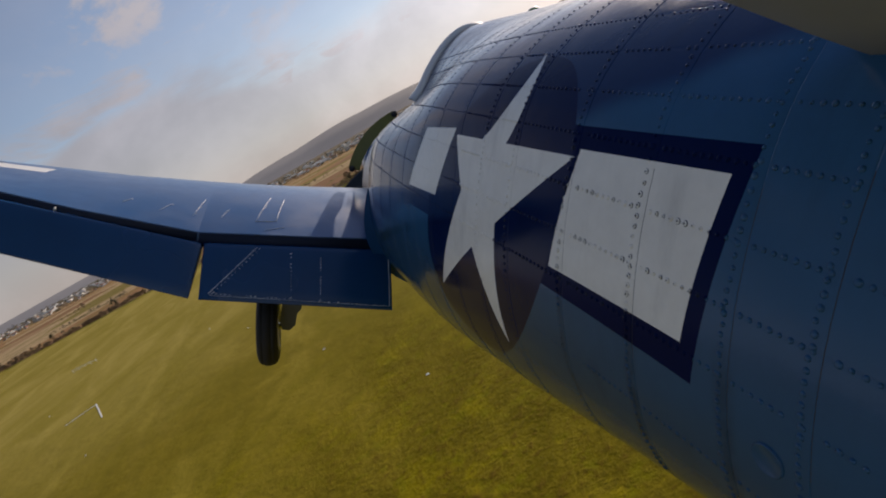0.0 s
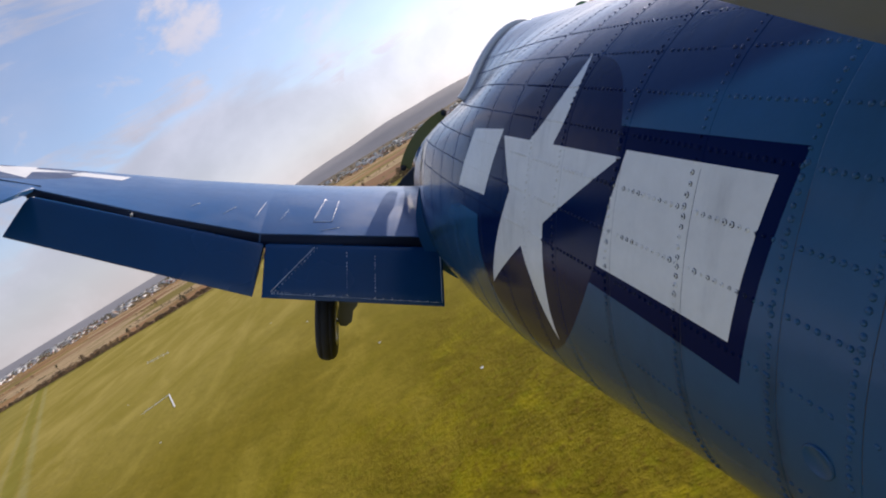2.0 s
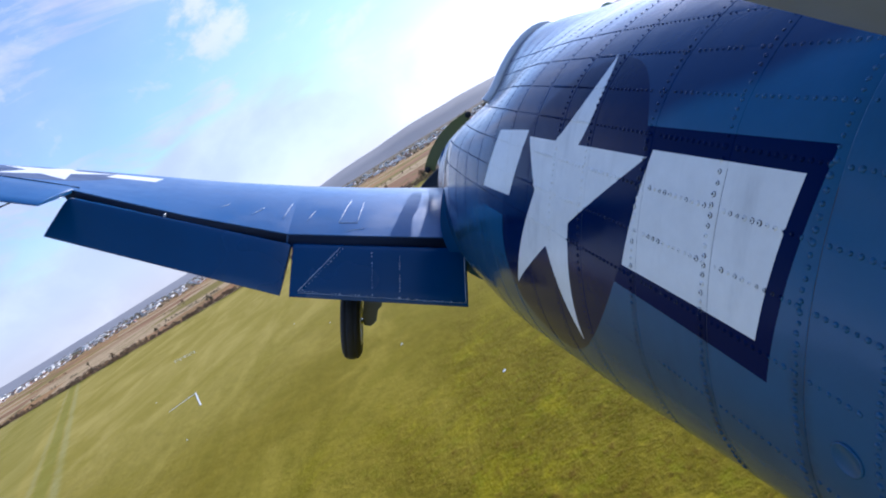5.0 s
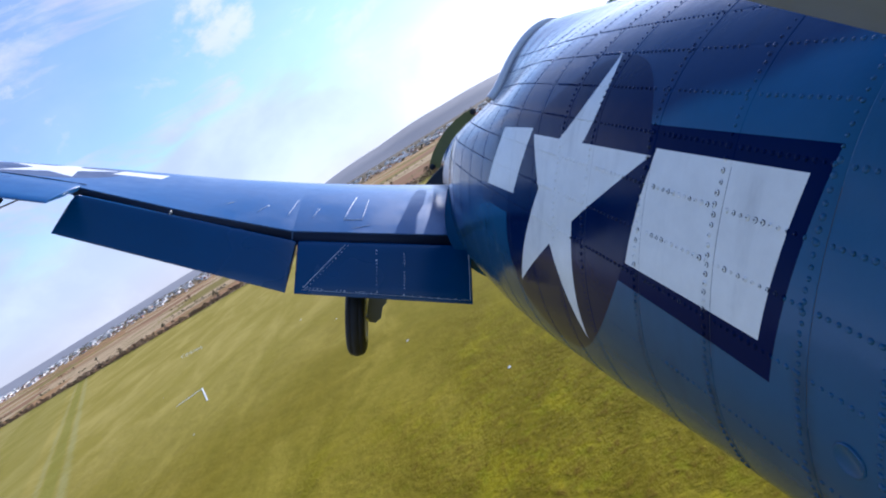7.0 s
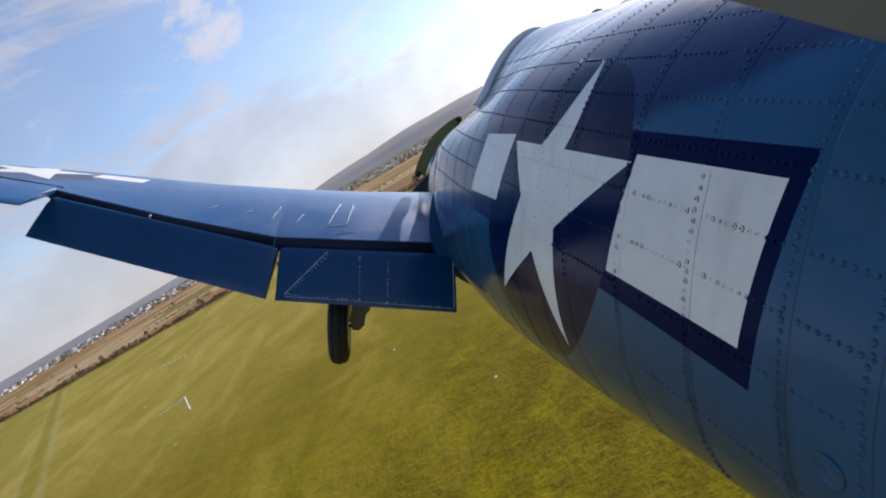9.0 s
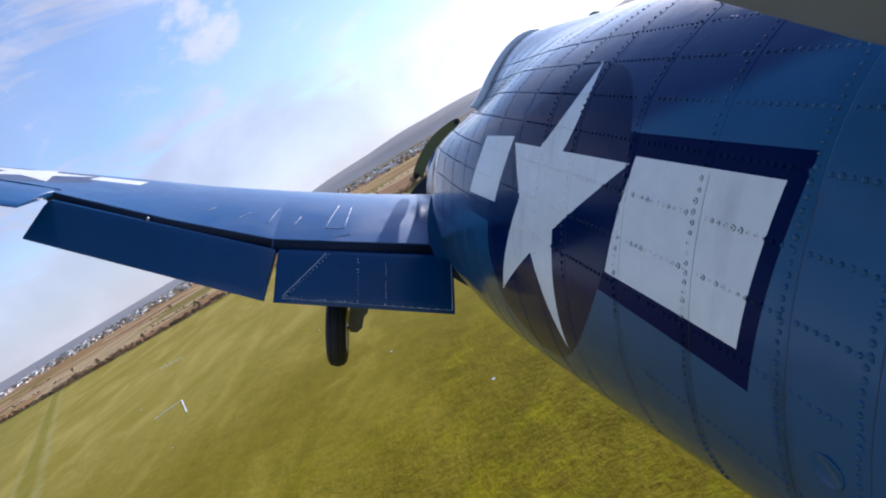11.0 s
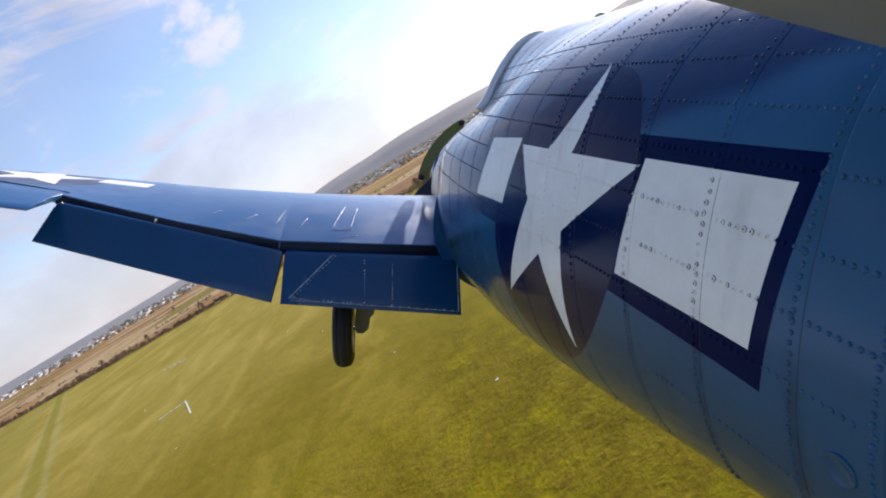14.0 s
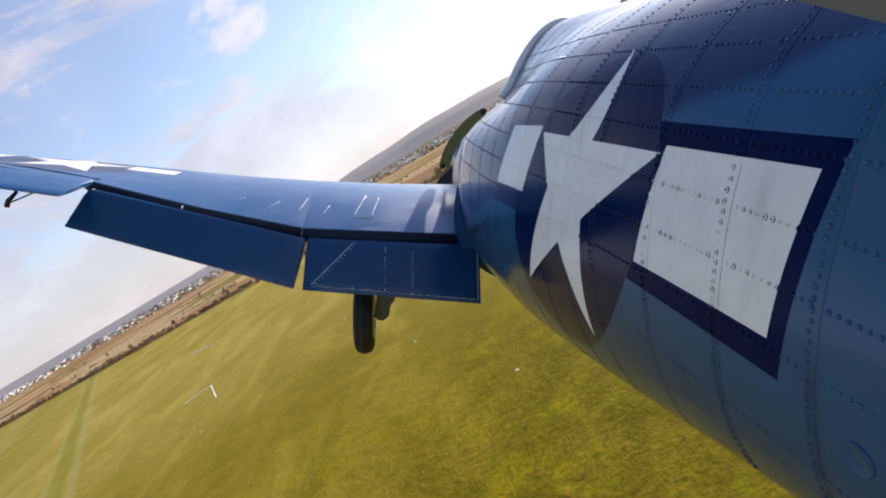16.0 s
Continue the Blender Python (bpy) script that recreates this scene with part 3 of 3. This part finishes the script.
def landing_gear(sgn):
    cx, cy, cz, r = sgn * .1875, .360, -.2405 + (.014 if sgn > 0 else 0), .047
    lean = Vector((math.cos(radians(9)), -sgn * -.05, -sgn * math.sin(radians(9)))).normalized()
    hub = Vector((cx, cy, cz))
    leg = part("landing_leg", rod([(sgn * .172, .372, -.135), (sgn * .1680, .366, -.205), (sgn * .1665, .362, cz + .004)], (.0075, .0065, .005), 12), M_STEEL, aircraft, "steel landing-gear leg")
    part("axle", rod([hub - lean * sgn * -.014, hub - lean * sgn * .022], .0035, 10), M_STEEL, leg)
    half = .0118
    tyre = [(r - .016, -half * .93), (r - .008, -half), (r - .003, -half * .80), (r - .0006, -half * .52), (r - .0012, -half * .46), (r - .0012, -half * .38), (r, -half * .32), (r + .0003, 0), (r, half * .32), (r - .0012, half * .38), (r - .0012, half * .46), (r - .0006, half * .52), (r - .003, half * .80), (r - .008, half), (r - .016, half * .93)]
    wheel = part("wheel", lathe(tyre + [(r - .018, half * .85), (r - .018, -half * .85)], hub, lean, 56), M_RUBBER, aircraft, "black rubber tyre on a white rim")
    part("rim", lathe(((r - .017, -.0115), (r - .020, -.0125), (r - .023, -.009), (.012, -.007), (.008, -.011), (.0001, -.0115), (.0001, .0115), (.008, .011), (.012, .007), (r - .023, .009), (r - .020, .0125), (r - .017, .0115)), hub, lean, 40), M_ALLOY, wheel, "white rim with slots")
    u = lean.orthogonal().normalized()
    v = lean.cross(u)
    for k in range(8):
        a = math.pi / 4 * k
        d = u * math.cos(a) + v * math.sin(a)
        for side in (-1, 1):
            part("rim_slot", rod([hub + lean * side * .0076 + d * .015, hub + lean * side * .0084 + d * .024], .0028, 6), M_DARK, wheel)
    # a door with a stepped lower edge, on the leg
    outline = ((.1800, -.140), (.1540, -.140), (.1540, -.2120), (.1580, -.2180), (.1580, -.2330), (.1640, -.2400), (.1720, -.2400), (.1760, -.2300))
    part("gear_door", skin([[Vector((sgn * px, .3500 + dy, pz)) for px, pz in outline] for dy in (0, .0024)]), M_DOOR, leg, "dull grey gear door", False)
    part("door_link", rod([(sgn * .1640, .352, -.19), (sgn * .168, .366, -.195)], .0022, 8), M_STEEL, leg)


landing_gear(-1)
landing_gear(1)


# tailplane over the camera, fin and rudder
def tail_surface(name, rows, axis, mat, label):
    rings = []
    for span, front_y, rear_y, thick, base in rows:
        ring = []
        for k in range(24):
            a = 2 * math.pi * k / 24
            t = (1 + math.cos(a)) / 2
            y = rear_y + (front_y - rear_y) * t
            q = thick * math.sin(a) * (.25 + .75 * (1 - abs(2 * t - 1.2) / 1.2)) if t < .95 else thick * math.sin(a)
            ring.append((span, y, base + q) if axis == "x" else (q, y, span))
        rings.append(ring)
    return part(name, skin(rings), mat, aircraft, label)


for sgn in (-1, 1):
    tail_surface("tailplane", [(sgn * x, f, r, t, z) for x, f, r, t, z in ((.02, -.182, -.42, .007, .0565), (.10, -.183, -.42, .007, .0565), (.20, -.189, -.41, .0065, .0565), (.30, -.215, -.395, .005, .0565), (.325, -.27, -.36, .003, .0565))], "x", M_GREY, "light grey underside of the tailplane")
tail_surface("fin", [(z, f, r, t, 0) for z, f, r, t in ((.08, -.24, -.50, .011), (.16, -.28, -.50, .009), (.25, -.33, -.49, .006), (.27, -.38, -.47, .003))], "z", M_BLUE, "blue tail fin and rudder")


# ---- the land ----
def ground_paint():
    """Mown airfield grass in broad strips; stubble, ploughland and meadow beyond the hedge."""
    m, n, b, co = material("ground_cover")
    x, y, z = n.xyz(co)
    u = n.math("MULTIPLY_ADD", x, .26, n.math("MULTIPLY", y, .966))
    v = n.math("MULTIPLY_ADD", x, .966, n.math("MULTIPLY", y, -.26))
    big = n.noise(co, .02, 5, .6)
    mid = n.noise(co, .22, 6, .65, .1)
    fine = n.noise(co, 1.7, 8, .70)
    tuft = n.noise(co, .95, 6, .66, .2)
    soft = n.noise(n.place(co, (1, .45, 1), (0, 0, 32)), .06, 6, .62, .6)
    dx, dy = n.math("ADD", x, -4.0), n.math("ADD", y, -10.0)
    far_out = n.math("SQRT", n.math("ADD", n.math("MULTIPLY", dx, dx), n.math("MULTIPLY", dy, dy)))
    # the rough runs out into smoother turf, which gets paler the farther out it lies
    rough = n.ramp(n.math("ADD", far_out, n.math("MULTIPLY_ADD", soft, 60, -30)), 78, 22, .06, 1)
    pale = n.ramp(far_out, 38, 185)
    grass = n.mix(n.ramp(mid, .30, .72), (.172, .130, .006), (.222, .167, .010))
    grass = n.mix(n.ramp(big, .35, .65, 0, .5), grass, (.205, .178, .012))
    grass = n.mix(n.ramp(soft, .50, .68, 0, .75), grass, (.315, .245, .026))
    grass = n.mix(n.ramp(soft, .47, .32, 0, .7), grass, (.165, .128, .008))
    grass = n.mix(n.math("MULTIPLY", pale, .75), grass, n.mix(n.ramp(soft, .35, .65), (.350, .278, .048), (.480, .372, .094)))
    patch = n.noise(co, .16, 6, .66, .7)
    grass = n.mix(n.math("MULTIPLY", rough, n.ramp(patch, .42, .64, .05, .75)), grass, (.118, .092, .003))
    grass = n.mix(n.math("MULTIPLY", rough, n.ramp(n.noise(co, .11, 5, .65, .5), .50, .64, 0, .9)), grass, (.265, .220, .005))
    grass = n.mix(n.math("MULTIPLY", rough, n.ramp(n.noise(co, .5, 5, .6), .52, .66, 0, .7)), grass, (.185, .172, .004))
    grass = n.mix(n.math("MULTIPLY", rough, n.ramp(fine, .50, .66, 0, .42)), grass, (.060, .050, .005))
    grass = n.mix(n.math("MULTIPLY", rough, n.ramp(fine, .46, .34, 0, .30)), grass, (.40, .31, .008))
    grass = n.mix(n.math("MULTIPLY", rough, n.ramp(tuft, .52, .68, 0, .7)), grass, (.120, .068, .008))
    # mown strips side by side on the far part of the airfield
    w = n.math("ADD", n.math("MULTIPLY_ADD", x, .85, n.math("MULTIPLY", y, .527)), n.math("MULTIPLY_ADD", mid, 2.4, -1.2))
    mown = n.math("MULTIPLY", n.ramp(u, 318, 306), n.ramp(soft, .25, .55, .55, 1))
    for w0, w1, tone, much in ((-23.2, -25.4, (.37, .34, .13), .75), (-26.2, -30.0, (.205, .205, .026), .8), (-30.4, -32.0, (.36, .325, .12), .7), (-36, -52, (.27, .235, .045), .6), (-52, -66, (.215, .195, .028), .6), (-66, -86, (.32, .27, .075), .6)):
        k = n.math("MULTIPLY", n.ramp(w, w1 - .8, w1 + .8), n.ramp(w, w0 + .8, w0 - .8))
        k = n.math("MULTIPLY", n.math("MULTIPLY", k, mown), n.ramp(fine, .30, .60, much, much * .55))
        grass = n.mix(k, grass, tone)
    # fields: a patchwork of long plots
    cell = n.add("ShaderNodeTexVoronoi")
    n.put(cell.inputs["Vector"], n.place(co, (.0065, .0125, 1), (0, 0, -11)))
    cell.inputs["Scale"].default_value = 1.0
    cell.inputs["Randomness"].default_value = .95
    rgb = n.add("ShaderNodeSeparateColor")
    n.put(rgb.inputs[0], cell.outputs["Color"])
    field = n.mix(n.ramp(rgb.outputs[0], .25, .35), (.25, .20, .045), (.43, .235, .100))
    field = n.mix(n.ramp(rgb.outputs[1], .55, .62), field, (.30, .150, .078))
    field = n.mix(n.ramp(rgb.outputs[2], .72, .78), field, (.55, .39, .21))
    field = n.mix(n.ramp(mid, .3, .75, 0, .5), field, (.30, .19, .09))
    field = n.mix(n.ramp(n.noise(co, .03, 6, .65, .8), .48, .62, 0, .55), field, (.19, .165, .045))
    # plots grey out towards the horizon: distance haze mixed into the field colour
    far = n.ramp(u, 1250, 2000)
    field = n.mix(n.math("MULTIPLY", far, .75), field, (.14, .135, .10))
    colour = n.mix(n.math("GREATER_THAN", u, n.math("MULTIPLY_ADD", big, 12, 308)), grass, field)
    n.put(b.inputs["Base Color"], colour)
    b.inputs["Roughness"].default_value = .9
    b.inputs["Specular IOR Level"].default_value = .03
    n.put(b.inputs["Normal"], n.bump(n.math("ADD", n.math("MULTIPLY", rough, n.math("MULTIPLY_ADD", fine, .5, tuft)), n.math("MULTIPLY", mid, 1.2)), .7, .3))
    return m


def fall(x, y):
    """How far the land drops towards the valley in which the town lies."""
    t = min(max((.26 * x + .966 * y - 640) / 860, 0), 1)
    return -14 * t * t * (3 - 2 * t)


M_GROUND = ground_paint()
bm = bmesh.new()
rows = []
for r in [6 * 1.15 ** k for k in range(48)]:
    r = min(r, 4700)
    ring = []
    for k in range(108):
        x, y = r * math.cos(2 * math.pi * k / 108), r * math.sin(2 * math.pi * k / 108)
        ring.append(bm.verts.new((x, y, fall(x, y))))
    rows.append(ring)
for a, b in zip(rows, rows[1:]):
    for k in range(108):
        bm.faces.new((a[k], a[(k + 1) % 108], b[(k + 1) % 108], b[k]))
bm.faces.new(rows[0])
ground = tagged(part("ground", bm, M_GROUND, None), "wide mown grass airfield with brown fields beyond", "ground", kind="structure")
ground.location.z = GROUND


def uv_place(u, v):
    """World x, y for u metres out across the fields and v metres along them."""
    return .26 * u + .966 * v, .966 * u - .26 * v


def foliage(name, tint):
    m, n, b, co = material(name)
    k = n.noise(co, .35, 4)
    isl = n.add("ShaderNodeNewGeometry").outputs["Random Per Island"]
    c = n.mix(k, tuple(t * .6 for t in tint), tint)
    c = n.mix(n.math("MULTIPLY", isl, .6), c, tuple(t * 1.7 for t in tint))
    n.put(b.inputs["Base Color"], c)
    b.inputs["Roughness"].default_value = .8
    return m


M_BUSH = foliage("autumn_scrub", (.170, .108, .056))
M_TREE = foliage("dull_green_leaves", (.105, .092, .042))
M_BARK = plain("bark", (.07, .055, .04), .9, 0, .3, 2, .3)


def clump(bm, cx, cy, cz, rx, rz, count, rnd, leaf):
    """Loose leaves spread through an uneven mound."""
    for _ in range(count):
        a, h = rnd.uniform(0, 2 * math.pi), rnd.random() ** .7
        rr = rx * math.sqrt(max(1 - h * h * .8, 0)) * (rnd.random() ** .4) * (.75 + .35 * math.sin(a * 3 + cx))
        p = Vector((cx + rr * math.cos(a), cy + rr * math.sin(a), cz + h * rz))
        d1 = Vector((rnd.uniform(-1, 1), rnd.uniform(-1, 1), rnd.uniform(-1, 1))).normalized() * leaf * rnd.uniform(.6, 1.3)
        d2 = d1.cross(Vector((rnd.uniform(-1, 1), rnd.uniform(-1, 1), rnd.uniform(-.2, 1)))).normalized() * leaf * rnd.uniform(.5, 1)
        vs = [bm.verts.new(p + q) for q in (-d1, d2 * .8, d1, -d2)]
        bm.faces.new(vs)


def hedge(u0, v0, u1, v1, step, size, count, mat, seed, label, gaps=0.0):
    rnd = random.Random(seed)
    bm = bmesh.new()
    length = math.hypot(u1 - u0, v1 - v0)
    k = 0.0
    while k < length:
        t = k / length
        x, y = uv_place(u0 + (u1 - u0) * t + rnd.gauss(0, size * .5), v0 + (v1 - v0) * t)
        s = size * rnd.uniform(.5, 1.35)
        clump(bm, x, y, GROUND + fall(x, y) - .2, s, s * rnd.uniform(.8, 1.5), count, rnd, s * .17)
        k += step * rnd.uniform(.5, 1.4)
        while gaps and k < length and noise.noise(Vector((k * .021, seed * 3.7, .4))) + .5 * noise.noise(Vector((k * .08, seed, .1))) < gaps - .35:
            k += 4.0
    return tagged(part("hedgerow", bm, mat, None, "", False), label, "hedge", kind="stuff")


hedge(312, -700, 322, 460, 1.2, 2.3, 56, M_BUSH, 1, "brown autumn hedgerow along the airfield edge")
hedge(344, -540, 330, 300, 2.0, 2.0, 44, M_BUSH, 6, "patchy scrub in the field behind the hedge", .55)
hedge(395, -600, 410, 340, 3.2, 1.8, 36, M_TREE, 7, "low bushes along a field edge", .6)
hedge(520, -800, 490, 560, 6, 2.6, 32, M_BUSH, 3, "scrubby brown hedge between fields", .5)
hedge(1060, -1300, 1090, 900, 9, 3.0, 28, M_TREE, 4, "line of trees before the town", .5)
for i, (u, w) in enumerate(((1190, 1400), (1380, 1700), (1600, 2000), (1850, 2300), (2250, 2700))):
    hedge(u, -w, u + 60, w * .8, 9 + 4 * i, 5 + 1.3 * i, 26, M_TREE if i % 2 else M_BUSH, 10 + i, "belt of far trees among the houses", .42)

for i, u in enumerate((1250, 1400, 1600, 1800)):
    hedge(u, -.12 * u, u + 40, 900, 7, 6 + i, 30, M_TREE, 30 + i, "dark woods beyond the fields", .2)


# loose copses among the far fields and houses
rnd = random.Random(77)
bm = bmesh.new()
for _ in range(1100):
    u = 1120 + 1500 * rnd.random() ** 1.2
    v = rnd.uniform(-1.15, .3) * u
    if noise.noise(Vector((u * .006, v * .004, 2.0))) > -.12:
        x, y = uv_place(u, v)
        s = rnd.uniform(3, 6.5)
        clump(bm, x, y, GROUND + fall(x, y) - .4, s * 1.3, s * rnd.uniform(.8, 1.3), 22, rnd, s * .22)
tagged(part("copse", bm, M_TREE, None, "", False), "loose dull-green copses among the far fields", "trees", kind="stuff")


def tree(u, v, height, seed):
    rnd = random.Random(seed)
    x, y = uv_place(u, v)
    t = tagged(new("tree"), "small bushy tree in dull autumn leaf by the hedge", "tree", "trees along the hedge")
    t.location = (x, y, GROUND)
    bm = rod([(0, 0, -.2), (.1, 0, height * .35), (0, .1, height * .75)], (height * .035, height * .025, height * .008), 7)
    part("trunk", bm, M_BARK, t)
    for k in range(4):
        a = k * 1.6 + seed
        part("limb", rod([(0, 0, height * (.3 + .08 * k)), (height * .2 * math.cos(a), height * .2 * math.sin(a), height * (.5 + .09 * k))], (height * .014, height * .005), 5), M_BARK, t)
    bm = bmesh.new()
    for _ in range(9):
        a, r = rnd.uniform(0, 6.28), height * .26 * math.sqrt(rnd.random())
        clump(bm, r * math.cos(a), r * math.sin(a), height * rnd.uniform(.28, .72), height * .17, height * .24, 46, rnd, height * .035)
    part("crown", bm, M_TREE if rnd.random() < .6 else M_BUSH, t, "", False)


rnd = random.Random(21)
for k in range(26):
    tree(rnd.choice((316, 319, 323, 402, 515)) + rnd.uniform(-4, 6), rnd.uniform(-480, 260), rnd.uniform(4, 8), 100 + k)

# ---- the town ----
M_PLASTER = [plain("plaster_%s" % nm, c, .85, 0, .15, .8, 0) for nm, c in (("white", (.76, .75, .71)), ("cream", (.55, .47, .36)), ("grey", (.36, .34, .32)))]
M_ROOF = [plain("roof_%s" % nm, c, .8, 0, .25, 1.5, 0) for nm, c in (("red", (.52, .17, .08)), ("brown", (.34, .17, .09)), ("grey", (.44, .40, .34)))]
M_WINDOW = plain("window_dark", (.03, .035, .045), .2, 0, .1, 1, 0)


def house(w, d, h, wall, roof, label):
    o = tagged(new("house"), label, "house", "houses of the town")
    part("wall", block(-w / 2, w / 2, -d / 2, d / 2, -.5, h), wall, o, "", False)
    rise, e = d * .36, .5
    ring = [(-d / 2 - e, h - .3), (0, h + rise), (d / 2 + e, h - .3), (0, h + rise - .45)]
    part("roof", skin([[(s * (w / 2 + e), y, z) for y, z in ring] for s in (-1, 1)]), roof, o, "", False)
    gable = skin([[(s * w / 2, y, z) for y, z in ((-d / 2, h - .05), (0, h + rise - .5), (d / 2, h - .05))] for s in (-1, 1)])
    part("gable", gable, wall, o, "", False)
    part("chimney", block(w * .18, w * .18 + .8, -.4, .4, h + rise * .4, h + rise + 1.0), M_ROOF[1], o, "", False)
    for k in range(3):
        part("window", block(-w * .36 + k * w * .28, -w * .36 + k * w * .28 + 1.3, -d / 2 - .06, -d / 2 + .1, 1.0, 2.4), M_WINDOW, o, "", False)
    return o


kinds = [house(11, 8.5, 4.6, M_PLASTER[0], M_ROOF[0], "white plastered house with a red tiled roof"), house(14, 9, 5.6, M_PLASTER[1], M_ROOF[1], "cream plastered house with a brown roof"),
         house(10, 9, 6.2, M_PLASTER[0], M_ROOF[1], "tall white house with a brown tiled roof"), house(26, 13, 5.0, M_PLASTER[0], M_ROOF[2], "long white shed with a pale grey roof"),
         house(12, 9, 4.4, M_PLASTER[2], M_ROOF[0], "grey rendered house with a red roof")]
spots = [(1220, -120), (1235, -60), (1250, 10), (1210, 60), (1205, -190)]
rnd = random.Random(33)
while len(spots) < 300:
    u = 1200 + 750 * rnd.random() ** 1.1
    v = rnd.uniform(-1.7, .35) * u
    if rnd.random() < .45 + .55 * math.sin(v * .013 + u * .004) ** 2 and (v < .02 * u or rnd.random() < .35):
        spots.append((u, v))
for i, (u, v) in enumerate(spots):
    x, y = uv_place(u, v)
    m = pose(x, y, GROUND + fall(x, y), 0, 0, rnd.choice((0, 90, 180)) + rnd.uniform(-25, 25)) @ Matrix.Scale(rnd.uniform(.7, 1.0), 4)
    if i < 5:
        kinds[i].matrix_world = m
    else:
        copy_thing(kinds[rnd.choice((0, 0, 1, 2, 2, 3, 4))], m)

# the far edge of town, and low hills on the horizon
bm = bmesh.new()
for _ in range(700):
    u = rnd.uniform(1500, 2500)
    v = rnd.uniform(-1.9, .5) * u
    x, y = uv_place(u, v)
    w, d, h = rnd.uniform(8, 26), rnd.uniform(8, 14), rnd.uniform(4, 7)
    bmesh_block = Matrix.Translation((x, y, GROUND + fall(x, y) + h / 2 - .8)) @ pose(0, 0, 0, 0, 0, rnd.uniform(0, 180)) @ Matrix.Diagonal((w, d, h, 1))
    vs = [bm.verts.new(bmesh_block @ Vector(c)) for c in ((-.5, -.5, -.5), (.5, -.5, -.5), (.5, .5, -.5), (-.5, .5, -.5), (-.5, -.5, .5), (.5, -.5, .5), (.5, .5, .5), (-.5, .5, .5))]
    for f in ((4, 5, 6, 7), (0, 1, 5, 4), (1, 2, 6, 5), (2, 3, 7, 6), (3, 0, 4, 7)):
        bm.faces.new([vs[k] for k in f])
tagged(part("far_town", bm, M_PLASTER[0], None, "", False), "many far pale buildings at the edge of town", "town", kind="stuff")

# the woods' grey has the distance haze painted into it
M_HILL = plain("hazed_far_woods", (.25, .245, .245), .95, 0, .25, .01, 0)
rings = []
for r, lift in ((3600, 0), (3900, .45), (4200, 1), (4600, .6)):
    row = []
    for k in range(241):
        a = radians(-40 + 260 * k / 240)
        east = min(max((math.degrees(a) - 118) / -26, 0), 1)
        hh = 45 + 58 * east * east + (.35 + .65 * east) * (34 * noise.noise(Vector((a * 3.1, 2.3, 0))) + 12 * noise.noise(Vector((a * 11, 5.1, 0))))
        row.append((r * math.cos(a), r * math.sin(a), GROUND + max(hh, 30) * lift - 17))
    rings.append(row)
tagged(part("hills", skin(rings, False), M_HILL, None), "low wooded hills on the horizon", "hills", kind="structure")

# tussocks on the near grass
rnd = random.Random(55)
bm = bmesh.new()
for _ in range(5000):
    x, y = rnd.uniform(-35, 40), rnd.uniform(-10, 70)
    s = rnd.uniform(.06, .16)
    p = Vector((x, y, GROUND))
    for k in range(3):
        a = rnd.uniform(0, 6.28)
        d = Vector((math.cos(a), math.sin(a), 0)) * s
        vs = [bm.verts.new(p - d * .6), bm.verts.new(p + d * .6), bm.verts.new(p + d * .8 + Vector((0, 0, s * .12))), bm.verts.new(p - d * .3 + Vector((0, 0, s * .2)))]
        bm.faces.new(vs)
tagged(part("grass_tussocks", bm, foliage("rough_grass", (.25, .195, .010)), None, "", False), "rough tussocks in the mown grass", "grass", kind="stuff")

# a low white barrier and a few marker plates on the field
M_WHITE = plain("white_board_paint", (.8, .8, .77), .6, 0, .1, 3, .1)
barrier = tagged(new("barrier"), "long low white wooden barrier standing on the grass", "barrier")
barrier.matrix_world = pose(-101, 198, GROUND, 0, 0, -25)
for x in (-5.7, -2.85, 0, 2.85, 5.7):
    part("post", block(x - .06, x + .06, -.06, .06, -.3, .95, .01), M_WHITE, barrier, "", False)
for z in (.45, .85):
    part("rail", block(-6, 6, -.09, -.06, z - .045, z + .045, .01), M_WHITE, barrier, "", False)
first = None
for x, y in ((-43.4, 140), (-1.4, 52.4), (-12.9, 78), (-89.6, 148), (-30, 118), (-58, 96)):
    if first is None:
        first = tagged(new("field_marker"), "small white marker plate lying on the grass", "marker", "field markers")
        part("plate", block(-.17, .17, -.17, .17, -.02, .05, .012), M_WHITE, first, "", False)
        part("peg", block(-.03, .03, -.03, .03, -.2, .12, .006), M_DARK, first, "", False)
        first.location = (x, y, GROUND)
    else:
        copy_thing(first, pose(x, y, GROUND, 0, 0, x * 7))

# a long white ground strip beside the landing run, made of boards laid end to end
strip = tagged(new("ground_marker_strip"), "long strip of white boards laid on the grass", "marker")
strip.matrix_world = pose(-66.2, 122.8, GROUND, 0, 0, 116)
for k in range(7):
    part("board", block(-8.2 + 2.34 * k, -5.9 + 2.34 * k, -.15, .15, -.03, .07, .01), M_WHITE, strip, "", False)
for k in range(3):
    part("board", block(8.1, 8.4, -.15 + 2.34 * k, 2.15 + 2.34 * k, -.03, .07, .01), M_WHITE, strip, "", False)
